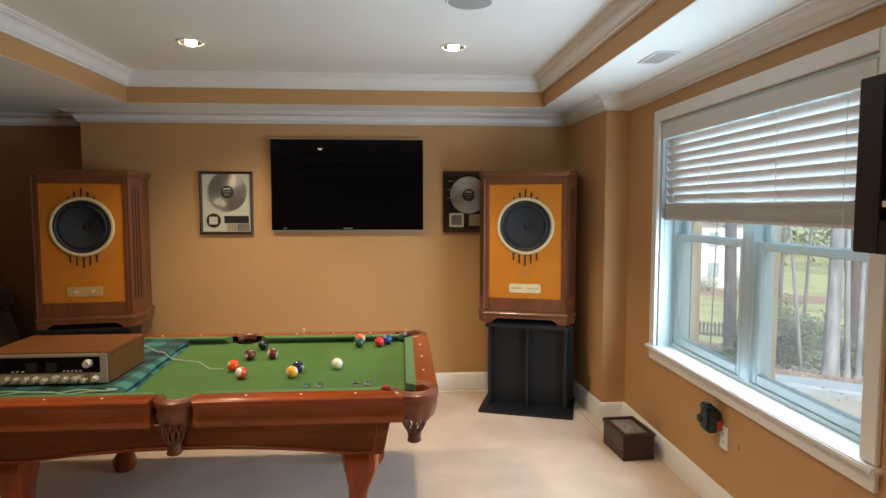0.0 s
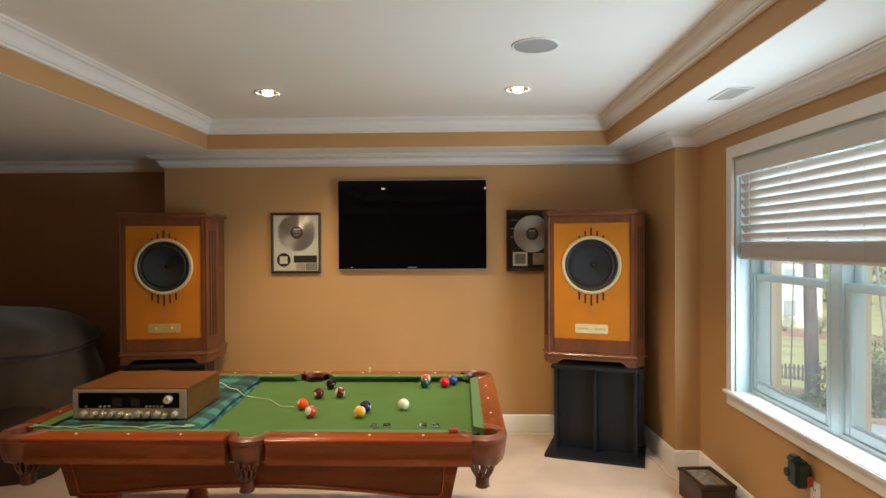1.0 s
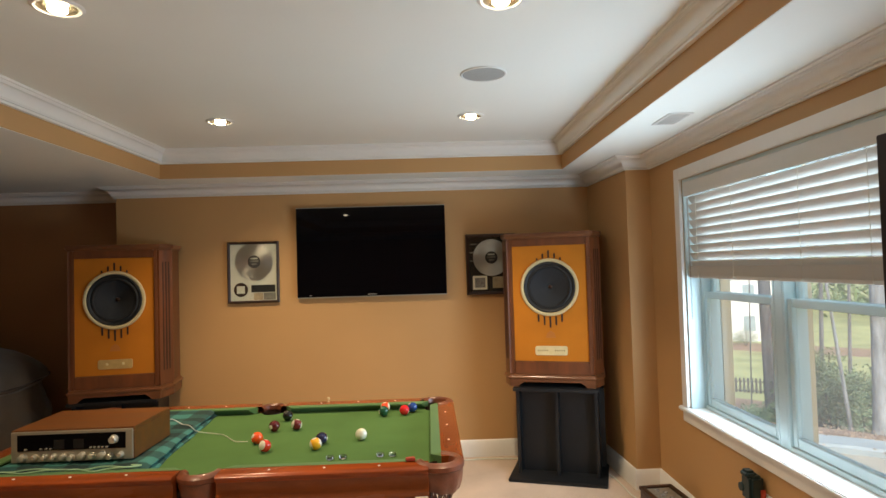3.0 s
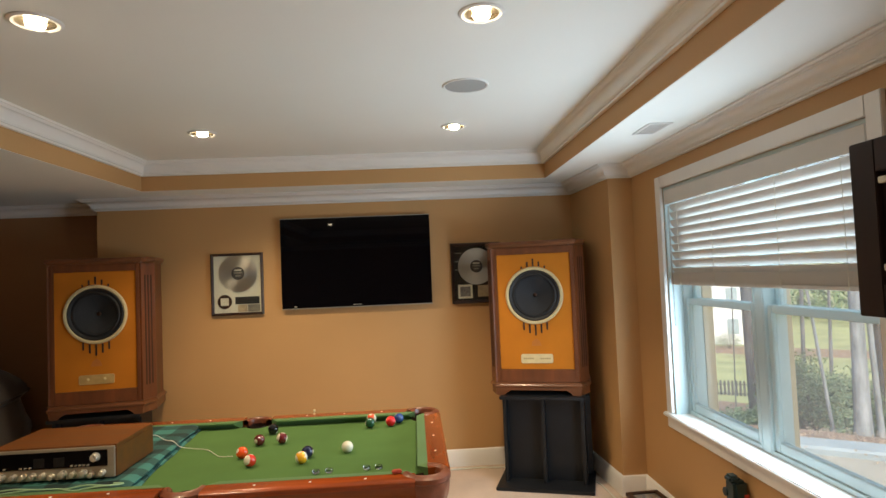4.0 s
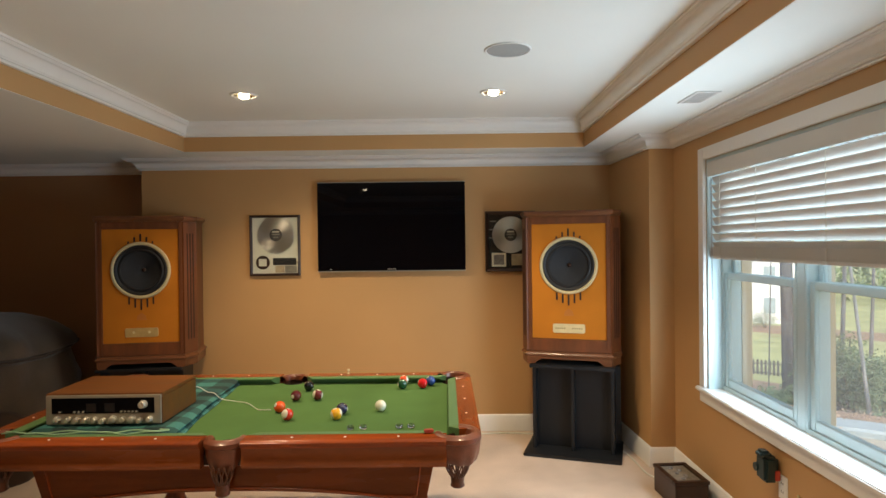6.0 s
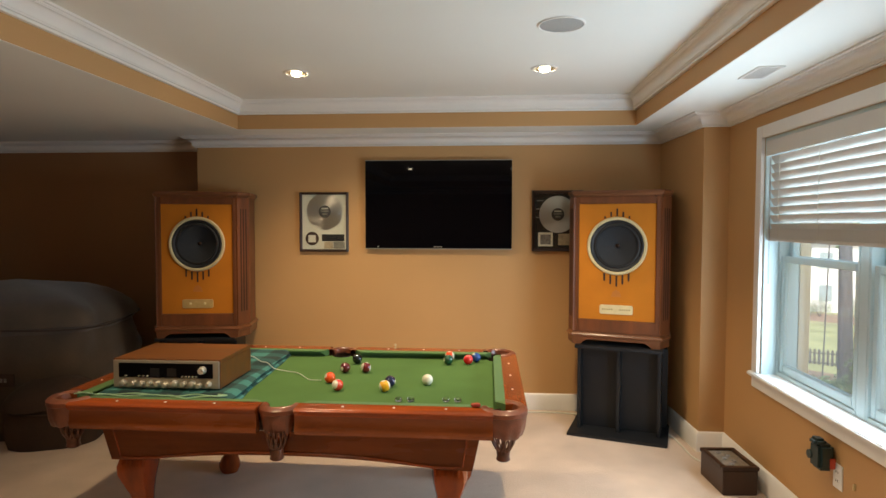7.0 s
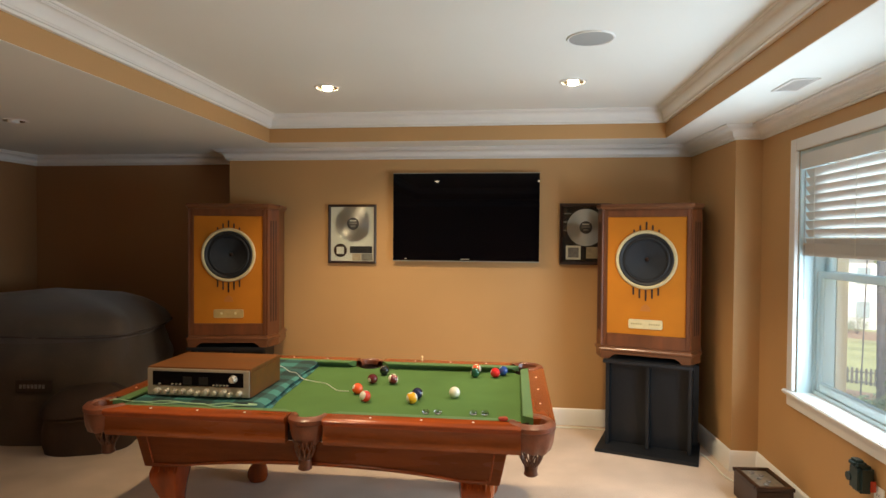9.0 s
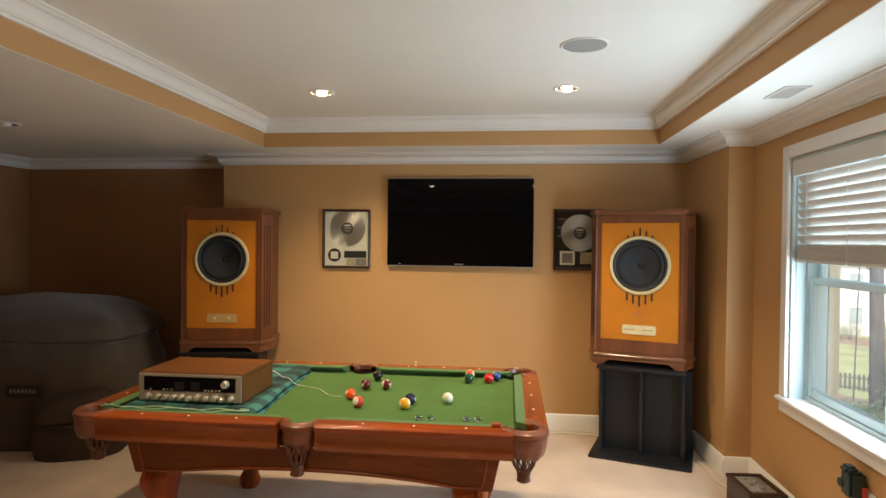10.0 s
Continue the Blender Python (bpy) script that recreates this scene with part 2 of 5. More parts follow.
MULCH = mat("pine_straw", (0.29, 0.19, 0.135), 0.95, vary=0.35, large=3, fine=18, bump=1.0, depth=0.05)
LAWN = mat("lawn", (0.34, 0.355, 0.17), 0.95, vary=0.2, large=0.35, fine=6, bump=0.5, depth=0.03)
BARK_GREY = mat("grey_bark", (0.17, 0.165, 0.17), 0.9, vary=0.3, large=6, fine=25, bump=0.8, depth=0.03, stretch=(2, 2, 0.4))
BARK_DARK = mat("dark_bark", (0.13, 0.105, 0.095), 0.9, vary=0.3, large=6, fine=25, bump=0.8, depth=0.03, stretch=(2, 2, 0.4))
BARK_PALE = mat("pale_bark", (0.27, 0.285, 0.30), 0.9, vary=0.4, large=5, fine=25, bump=0.6, depth=0.02, stretch=(2, 2, 0.5))
LEAF = mat("shrub_leaf", (0.17, 0.235, 0.135), 0.6, vary=0.35, large=1.2)
LEAF_PALE = mat("spring_leaf", (0.14, 0.19, 0.07), 0.6, vary=0.35, large=1.0)
HOUSEWHITE = mat("white_siding", (0.78, 0.78, 0.77), 0.7, vary=0.04, large=1)
ROOF = mat("grey_shingle", (0.13, 0.12, 0.12), 0.9, vary=0.2, large=3)
DARKGLASS = mat("house_window_glass", (0.34, 0.42, 0.45), 0.2, vary=0.1)
FENCE = mat("weathered_picket", (0.10, 0.09, 0.085), 0.8, vary=0.2)
EDGING = mat("blue_grey_edging", (0.33, 0.39, 0.43), 0.7, vary=0.1)
CREAMTRIM = mat("cream_exterior_trim", (0.66, 0.53, 0.33), 0.6, vary=0.05)


# ---- mesh helpers ----
def part(name, bm, material, parent=None, label="", smooth=False):
    me = bpy.data.meshes.new(name)
    bmesh.ops.recalc_face_normals(bm, faces=bm.faces)
    bm.to_mesh(me)
    bm.free()
    me.materials.append(material)
    if smooth:
        me.polygons.foreach_set("use_smooth", [True] * len(me.polygons))
        me.set_sharp_from_angle(angle=radians(38))
    ob = new(name, me)
    ob.parent = parent
    if label:
        ob["label"] = label
    return ob


def thing(name, m, label, category, group="", kind=""):
    ob = new(name)
    ob.empty_display_size = 0.1
    ob.matrix_world = m
    return tagged(ob, label, category, group, kind)


def structure(name, bm, material, label, category, smooth=False):
    return tagged(part(name, bm, material, None, "", smooth), label, category, "", "structure")


def box(bm, x0, x1, y0, y1, z0, z1, bevel=0.0, turn=None):
    made = bmesh.ops.create_cube(bm, size=1)["verts"]
    for v in made:
        v.co = Vector(((x0 + x1) / 2 + v.co.x * (x1 - x0), (y0 + y1) / 2 + v.co.y * (y1 - y0), (z0 + z1) / 2 + v.co.z * (z1 - z0)))
        if turn:
            v.co = turn @ v.co
    if bevel:
        edges = list({e for v in made for e in v.link_edges})
        bmesh.ops.bevel(bm, geom=edges, offset=bevel, segments=2, affect="EDGES", clamp_overlap=True)
    return bm


def boxed(*a, **k):
    return box(bmesh.new(), *a, **k)


def loft(bm, rings, cap=True, closed=True):
    """Skin between rings of equal counts."""
    rows = [[bm.verts.new(p) for p in ring] for ring in rings]
    count = len(rows[0])
    for a, b in zip(rows, rows[1:]):
        for i in range(count if closed else count - 1):
            j = (i + 1) % count
            bm.faces.new((a[i], a[j], b[j], b[i]))
    if cap:
        bm.faces.new(rows[0][::-1]), bm.faces.new(rows[-1])
    return bm


def lathe(profile, segments=32, m=None, bm=None, start=0.0, end=360.0):
    """Turns (radius, z) round the z axis."""
    bm = bm or bmesh.new()
    full = end - start >= 360
    steps = segments if full else segments + 1
    rows = []
    for r, z in profile:
        rows.append([])
        for i in range(steps):
            a = radians(start + (end - start) * i / segments)
            p = Vector((r * math.cos(a), r * math.sin(a), z))
            rows[-1].append(m @ p if m else p)
    return loft(bm, rows, cap=False, closed=full)


def disc(r, z, m=None, segments=28, bm=None):
    bm = bm or bmesh.new()
    ring = [Vector((r * math.cos(2 * math.pi * i / segments), r * math.sin(2 * math.pi * i / segments), z)) for i in range(segments)]
    bm.faces.new([bm.verts.new(m @ p if m else p) for p in ring])
    return bm


def prism(points, z0, z1, bm=None, m=None):
    bm = bm or bmesh.new()
    rings = [[Vector((x, y, z)) for x, y in points] for z in (z0, z1)]
    if m:
        rings = [[m @ p for p in r] for r in rings]
    return loft(bm, rings)


def sweep(path, profile, closed=True):
    """A moulding: profile of (out from the wall, z) along a floor path with the room on its left, mitred."""
    pts = [Vector(p) for p in path]
    count, rows = len(pts), []
    for i, p in enumerate(pts):
        a = (p - pts[i - 1]).normalized() if closed or i else (pts[1] - p).normalized()
        b = (pts[(i + 1) % count] - p).normalized() if closed or i < count - 1 else a
        na, nb = Vector((-a.y, a.x)), Vector((-b.y, b.x))
        mitre = (na + nb) / max(0.2, 1 + na.dot(nb))
        rows.append([(p.x + mitre.x * o, p.y + mitre.y * o, z) for o, z in profile])
    if closed:
        rows.append(rows[0])
    bm = loft(bmesh.new(), rows, cap=False)
    bmesh.ops.remove_doubles(bm, verts=bm.verts, dist=1e-5)
    return bm


def tube(points, radius, sides=8, bm=None):
    bm = bm or bmesh.new()
    pts, rings = [Vector(p) for p in points], []
    for i, p in enumerate(pts):
        d = (pts[min(i + 1, len(pts) - 1)] - pts[max(i - 1, 0)]).normalized()
        q = d.to_track_quat("Z", "Y")
        r = radius[i] if isinstance(radius, (list, tuple)) else radius
        rings.append([p + q @ Vector((r * math.cos(2 * math.pi * k / sides), r * math.sin(2 * math.pi * k / sides), 0)) for k in range(sides)])
    return loft(bm, rings)


def curve_points(points, steps=6):
    """A smooth run through points."""
    pts, out = [Vector(p) for p in points], []
    for i in range(len(pts) - 1):
        a, b, c, d = pts[max(i - 1, 0)], pts[i], pts[i + 1], pts[min(i + 2, len(pts) - 1)]
        for k in range(steps):
            t = k / steps
            out.append(0.5 * (2 * b + (c - a) * t + (2 * a - 5 * b + 4 * c - d) * t * t + (3 * b - a - 3 * c + d) * t ** 3))
    return out + [pts[-1]]


# ---- the room ----
FAR, EAST, CHASE_X, CHASE_BACK, CHASE_Y, RECESS, WEST, SOUTH = 5.5, 2.297, 2.128, 2.085, 4.66, 5.76, -3.95, -2.6
FLOOR = 0.03
CORNER, SOFFIT, CEIL = -1.843, 2.34, 2.56
TX0, TX1, TY0, TY1 = -1.310, 1.787, -1.5, 5.11
WY0, WY1, WZ0, WZ1 = 2.46, 4.145, 0.705, 2.10
CASING = 0.072
structure("floor", boxed(WEST - 0.2, EAST + 0.2, SOUTH - 0.2, RECESS + 0.2, -0.12, FLOOR), CARPET, "beige cut-pile carpet floor of the games room", "floor")
structure("wall_north", boxed(CORNER, CHASE_X + 0.4, FAR, FAR + 0.45, 0, 2.6), PAINT, "tan painted wall behind the television and loudspeakers", "wall")
structure("wall_recess", boxed(WEST - 0.2, CORNER - 0.002, RECESS, RECESS + 0.19, 0, 2.6), DARKPAINT, "recessed wall in dark brown", "wall")
structure("wall_chase", prism([(CHASE_X, CHASE_Y), (EAST + 0.2, CHASE_Y), (EAST + 0.2, FAR - 0.002), (CHASE_BACK, FAR - 0.002)], 0, 2.45), PAINT, "tan painted boxed-out corner chase", "wall", True)
bm = boxed(EAST, EAST + 0.2, SOUTH, WY0, 0, 2.6)
box(bm, EAST, EAST + 0.2, WY1, CHASE_Y - 0.002, 0, 2.6)
box(bm, EAST, EAST + 0.2, WY0, WY1, 0, WZ0 - 0.026)
box(bm, EAST, EAST + 0.2, WY0, WY1, WZ1, 2.6)
structure("wall_east", bm, PAINT, "tan painted window wall", "wall")
# The dimness of this side is put into the wall colour.
structure("wall_west", boxed(WEST - 0.2, WEST, SOUTH, RECESS - 0.002, 0, 2.6), DARKPAINT, "side wall with its shade put into a dark brown colour", "wall")
structure("wall_south", boxed(WEST, EAST, SOUTH - 0.2, SOUTH, 0, 2.6), PAINT, "tan painted wall that closes the room", "wall")
bm = boxed(WEST, TX0, SOUTH, RECESS, SOFFIT, SOFFIT + 0.03)
box(bm, TX1, EAST, SOUTH, RECESS, SOFFIT, SOFFIT + 0.03)
box(bm, TX0, TX1, TY1, RECESS, SOFFIT, SOFFIT + 0.03)
box(bm, TX0, TX1, SOUTH, TY0, SOFFIT, SOFFIT + 0.03)
structure("ceiling_soffit", bm, WHITE, "white painted dropped ceiling border", "ceiling")
structure("ceiling", boxed(TX0 - 0.1, TX1 + 0.1, TY0 - 0.1, TY1 + 0.1, CEIL, CEIL + 0.1), WHITE, "white painted raised tray ceiling", "ceiling")
bm = boxed(TX0 - 0.03, TX0 + 0.003, TY0, TY1, SOFFIT + 0.002, CEIL)
box(bm, TX1 - 0.003, TX1 + 0.03, TY0, TY1, SOFFIT + 0.002, CEIL)
box(bm, TX0 + 0.003, TX1 - 0.003, TY1 - 0.003, TY1 + 0.03, SOFFIT + 0.002, CEIL)
box(bm, TX0 + 0.003, TX1 - 0.003, TY0 - 0.03, TY0 + 0.003, SOFFIT + 0.002, CEIL)
structure("tray_wall", bm, PAINT, "tan painted upright band of the tray ceiling", "wall")
ROOM = [(EAST, SOUTH), (EAST, CHASE_Y), (CHASE_X, CHASE_Y), (CHASE_BACK, FAR), (CORNER, FAR), (CORNER, RECESS), (WEST, RECESS), (WEST, SOUTH)]


def crown_profile(z, h, d):
    cove = [(0.30 + 0.50 * (1 - math.cos(radians(a))), 0.24 + 0.52 * math.sin(radians(a))) for a in range(10, 91, 16)]
    rel = [(0.0, 0.0), (0.13, 0.0), (0.16, 0.03), (0.16, 0.10), (0.13, 0.125), (0.22, 0.145), (0.25, 0.17), (0.25, 0.215), (0.30, 0.24)] + cove + [(0.80, 0.80), (0.86, 0.815), (0.86, 0.865), (0.96, 0.885), (1.0, 0.92), (1.0, 1.0), (0.0, 1.0)]
    return [(d * a, z + h * b) for a, b in rel]


structure("crown_moulding", sweep(ROOM, crown_profile(2.250, SOFFIT - 2.250, 0.105)), TRIM, "white crown moulding round the room", "moulding", True)
structure("tray_crown_moulding", sweep([(TX1 - 0.003, TY0 + 0.003), (TX1 - 0.003, TY1 - 0.003), (TX0 + 0.003, TY1 - 0.003), (TX0 + 0.003, TY0 + 0.003)], [(o + 0.012, z) for o, z in crown_profile(2.453, CEIL - 2.453, 0.062)] + [(0.0, CEIL), (0.0, 2.453)]), TRIM, "white crown moulding inside the tray ceiling", "moulding", True)
structure("baseboard", sweep(ROOM, [(0, FLOOR), (0.017, FLOOR), (0.017, 0.137), (0.014, 0.144), (0.012, 0.155), (0.007, 0.165), (0.0, 0.169)]), TRIM, "white painted baseboard round the carpet", "baseboard", True)

# ---- window: casing, stool, two double-hung units, blind ----
bm = boxed(EAST - 0.02, EAST, WY1, WY1 + CASING, WZ0 + 0.003, WZ1 + CASING, bevel=0.003)
box(bm, EAST - 0.02, EAST, WY0 - CASING, WY0, WZ0 + 0.003, WZ1 + CASING, bevel=0.003)
box(bm, EAST - 0.0205, EAST, WY0, WY1, WZ1, WZ1 + CASING, bevel=0.003)
structure("window_casing", bm, TRIM, "white painted flat window casing", "window trim")
bm = boxed(EAST - 0.042, EAST + 0.15, WY0 - CASING - 0.014, WY1 + CASING + 0.014, WZ0 - 0.025, WZ0, bevel=0.006)
structure("window_stool", bm, TRIM, "white painted wooden window stool", "window sill")
structure("window_apron", boxed(EAST - 0.018, EAST, WY0 - CASING, WY1 + CASING, WZ0 - 0.092, WZ0 - 0.027, bevel=0.003), TRIM, "white painted apron below the window stool", "window trim")
bm = boxed(EAST + 0.002, EAST + 0.20, WY1 - 0.018, WY1 - 0.001, WZ0, WZ1)
box(bm, EAST + 0.002, EAST + 0.20, WY0 + 0.001, WY0 + 0.018, WZ0, WZ1)
box(bm, EAST + 0.002, EAST + 0.20, WY0 + 0.018, WY1 - 0.018, WZ1 - 0.018, WZ1 - 0.001)
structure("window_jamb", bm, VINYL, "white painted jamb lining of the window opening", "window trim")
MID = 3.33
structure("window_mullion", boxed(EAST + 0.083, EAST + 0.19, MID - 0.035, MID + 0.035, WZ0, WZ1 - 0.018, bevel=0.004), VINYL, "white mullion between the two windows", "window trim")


def double_hung(name, y0, y1):
    w = tagged(new(name), "white double-hung window with clear panes onto the garden", "window", "", "structure")
    x = EAST + 0.082
    bm = boxed(x, x + 0.11, y0, y0 + 0.013, WZ0, WZ1 - 0.02, bevel=0.002)
    box(bm, x, x + 0.11, y1 - 0.013, y1, WZ0, WZ1 - 0.02, bevel=0.002)
    box(bm, x + 0.002, x + 0.108, y0 + 0.013, y1 - 0.013, WZ0, WZ0 + 0.022, bevel=0.002)
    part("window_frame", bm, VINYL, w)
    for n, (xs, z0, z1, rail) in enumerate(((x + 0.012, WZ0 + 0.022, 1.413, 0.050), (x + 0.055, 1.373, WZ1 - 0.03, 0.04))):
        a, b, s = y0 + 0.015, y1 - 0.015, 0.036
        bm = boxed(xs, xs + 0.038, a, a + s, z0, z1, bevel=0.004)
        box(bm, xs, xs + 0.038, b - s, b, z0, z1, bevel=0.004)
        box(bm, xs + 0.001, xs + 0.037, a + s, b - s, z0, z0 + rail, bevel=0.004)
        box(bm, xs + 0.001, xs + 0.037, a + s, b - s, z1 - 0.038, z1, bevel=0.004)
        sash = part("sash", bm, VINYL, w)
        pane = part("pane", boxed(xs + 0.017, xs + 0.021, a + s - 0.004, b - s + 0.004, z0 + rail - 0.004, z1 - 0.034), GLASS, sash, "clear glass pane")
        pane.visible_shadow = False
    return w


double_hung("window_1", MID + 0.035, WY1 - 0.018)
double_hung("window_2", WY0 + 0.018, MID - 0.035)
bm = bmesh.new()
for y in (WY1 + 0.01, MID + 0.06, WY0 - 0.07):
    box(bm, EAST + 0.20, EAST + 0.26, y - 0.04, y + 0.06, WZ0 - 0.05, WZ1 + 0.05)
structure("exterior_trim", bm, CREAMTRIM, "cream exterior trim outside the window", "window trim")

blind = thing("window_blind", pose(EAST + 0.014, 0, 0), "white slatted window blind, half raised, slats nearly shut", "blind")
by0, by1 = WY0 + 0.022, WY1 - 0.022
part("valance", boxed(-0.018, -0.006, by0, by1, 1.993, 2.080, bevel=0.003), BLIND, blind)
part("head_rail", boxed(-0.004, 0.05, by0, by1, 2.03, 2.075, bevel=0.002), BLIND, blind)
sm = None
for i in range(9):
    z = 1.969 - 0.049 * i
    if sm is None:
        bm = bmesh.new()
        tilt = radians(62)
        ring = []
        for k in range(7):
            u = -0.025 + 0.05 * k / 6
            c = 0.0025 * (1 - (u / 0.025) ** 2)
            ring.append((u, c))
        prof = [(u, c + 0.0013) for u, c in ring] + [(u, c - 0.0013) for u, c in reversed(ring)]
        ends = []
        for y in (by0 + 0.004, by1 - 0.004):
            ends.append([Vector((u * math.cos(tilt) - c * math.sin(tilt), y, -u * math.sin(tilt) - c * math.cos(tilt))) for u, c in prof])
        loft(bm, ends)
        ob = part("slat", bm, BLIND, blind, smooth=True)
        sm = ob.data
    else:
        ob = new("slat", sm)
        ob.parent = blind
    ob.location = (0.022, 0, z)
for i in range(14):
    ob = part("stacked_slat", boxed(-0.003, 0.047, by0 + 0.004, by1 - 0.004, 1.519 + i * 0.0037, 1.5222 + i * 0.0037, bevel=0.0008), BLIND, blind)
part("bottom_rail", boxed(-0.004, 0.048, by0 + 0.003, by1 - 0.003, 1.498, 1.518, bevel=0.004), BLIND, blind)
for y in (by0 + 0.14, (by0 + by1) / 2 - 0.28, (by0 + by1) / 2 + 0.28, by1 - 0.14):
    part("ladder_cord", tube([(-0.008, y, 2.0), (-0.008, y, 1.6), (-0.008, y, 1.5)], 0.0012, 5), CORD, blind)
part("tilt_wand", tube([(-0.016, by1 - 0.05, 1.98), (-0.014, by1 - 0.052, 1.25)], 0.004, 8), CLEAR, blind, "clear plastic tilt wand")

# ---- lights and ceiling fixtures ----
def downlight(x, y, z, lit=True, watts=CAN_WATTS, spread=152, aim=(0.0, 0.0)):
    t = thing("recessed_downlight", pose(x, y, z), "recessed ceiling downlight with white trim, lit" if lit else "recessed ceiling downlight with white trim, unlit", "ceiling light", "recessed downlights")
    part("trim_ring", lathe([(0.062, 0.004), (0.064, -0.004), (0.074, -0.0075), (0.084, -0.004), (0.086, -0.0005)], 36), TRIM, t, smooth=True)
    part("reflector", lathe([(0.0625, -0.0045), (0.060, -0.003), (0.054, -0.0012), (0.048, -0.0004), (0.030, -0.0002)], 36), REFLECTOR, t, "pale gold metal reflector", True)
    part("bulb", lathe([(0.031, -0.0006), (0.032, -0.008), (0.029, -0.016), (0.019, -0.021), (0.008, -0.0235), (0.0005, -0.024)], 28), BULB if lit else PLASTIC, t, "glowing frosted bulb" if lit else "unlit frosted bulb", True)
    if lit:
        lamp = bpy.data.lights.new("downlight_lamp", "SPOT")
        lamp.energy, lamp.color, lamp.spot_size, lamp.spot_blend, lamp.shadow_soft_size = watts, CAN_COLOR, radians(spread), 1.0, 0.05
        ob = new("downlight_lamp", lamp)
        ob.matrix_world = look((x, y, z - 0.075), (x + aim[0], y + aim[1] + 0.001, 0.0))
    return t


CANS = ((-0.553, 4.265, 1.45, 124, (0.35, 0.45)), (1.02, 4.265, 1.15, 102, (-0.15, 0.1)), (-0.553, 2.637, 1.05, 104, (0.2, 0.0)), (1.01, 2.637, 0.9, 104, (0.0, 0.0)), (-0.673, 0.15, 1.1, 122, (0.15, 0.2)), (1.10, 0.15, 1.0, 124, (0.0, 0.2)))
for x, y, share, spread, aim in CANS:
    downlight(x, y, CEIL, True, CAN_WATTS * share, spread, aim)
downlight(-2.62, 4.06, SOFFIT, False)
for (x, y, z, r) in ((1.024, 3.455, CEIL, 0.112), (-2.35, 3.42, SOFFIT, 0.10)):
    s = thing("ceiling_loudspeaker", pose(x, y, z), "round flush ceiling loudspeaker with pale grey mesh grille", "ceiling speaker")
    part("rim", lathe([(r - 0.008, -0.004), (r - 0.004, -0.007), (r + 0.001, -0.006), (r + 0.004, -0.0005)], 48), PLASTIC, s, smooth=True)
    part("grille", lathe([(r - 0.008, -0.0035), (r * 0.6, -0.006), (r * 0.2, -0.0072), (0.0005, -0.0075)], 48), GREYGRILLE, s, "pale grey perforated grille", True)
vent = thing("air_vent", pose(2.005, 3.56, SOFFIT), "white louvred air register in the soffit", "vent")
bm = bmesh.new()
for a in ((-0.062, 0.062, -0.120, -0.107), (-0.062, 0.062, 0.107, 0.120), (-0.062, -0.049, -0.107, 0.107), (0.049, 0.062, -0.107, 0.107)):
    box(bm, *a, -0.006, -0.0005, bevel=0.0015)
part("frame", bm, TRIM, vent)
part("backing", boxed(-0.049, 0.049, -0.107, 0.107, -0.0015, -0.0005), DUCT, vent, "grey shadowed duct")
for i in range(7):
    x = -0.042 + i * 0.014
    part("slat", boxed(-0.0028, 0.0028, -0.107, 0.107, -0.0006, 0.0006, turn=pose(x, 0, -0.0042, 0, 28)), PLASTIC, vent)

# ---- television and framed records ----
tv = thing("television", pose(0.258, FAR + 0.03, 1.756), "flat black wall-mounted television, switched off", "television")
W, H = 0.614, 0.3664
part("back_case", boxed(-W + 0.03, W - 0.03, -0.055, -0.038, -H + 0.03, H - 0.03, bevel=0.006), BEZEL, tv)
part("wall_bracket", boxed(-0.25, 0.25, -0.038, -0.03, -0.2, 0.2, bevel=0.002), BEZEL, tv)
bm = boxed(-W, W, -0.085, -0.055, -H, -H + 0.028, bevel=0.003)
box(bm, -W, W, -0.085, -0.055, H - 0.024, H, bevel=0.003)
box(bm, -W, -W + 0.026, -0.0848, -0.055, -H + 0.027, H - 0.023, bevel=0.003)
box(bm, W - 0.026, W, -0.0848, -0.055, -H + 0.027, H - 0.023, bevel=0.003)
part("bezel", bm, GLOSSBLACK, tv)
part("screen", boxed(-W + 0.024, W - 0.024, -0.081, -0.056, -H + 0.026, H - 0.022), GLOSSBLACK, tv, "dark glossy screen")
bm = boxed(-W - 0.002, W + 0.002, -0.083, -0.058, -H - 0.008, -H - 0.0005, bevel=0.002)
part("edge_strip", bm, SILVER, tv, "silver edge strip")
part("edge_strip", boxed(-W - 0.002, W + 0.002, -0.083, -0.058, H + 0.0005, H + 0.007, bevel=0.002), SILVER, tv, "silver edge strip")
bm = bmesh.new()
for i in range(7):
    box(bm, -0.036 + i * 0.0105, -0.028 + i * 0.0105, -0.0862, -0.085, -H + 0.009, -H + 0.018)
part("maker_mark", bm, SILVER, tv, "small pale lettering bars")
part("indicator", boxed(-W + 0.10, -W + 0.118, -0.0862, -0.085, -H + 0.012, -H + 0.0165), IVORY, tv)


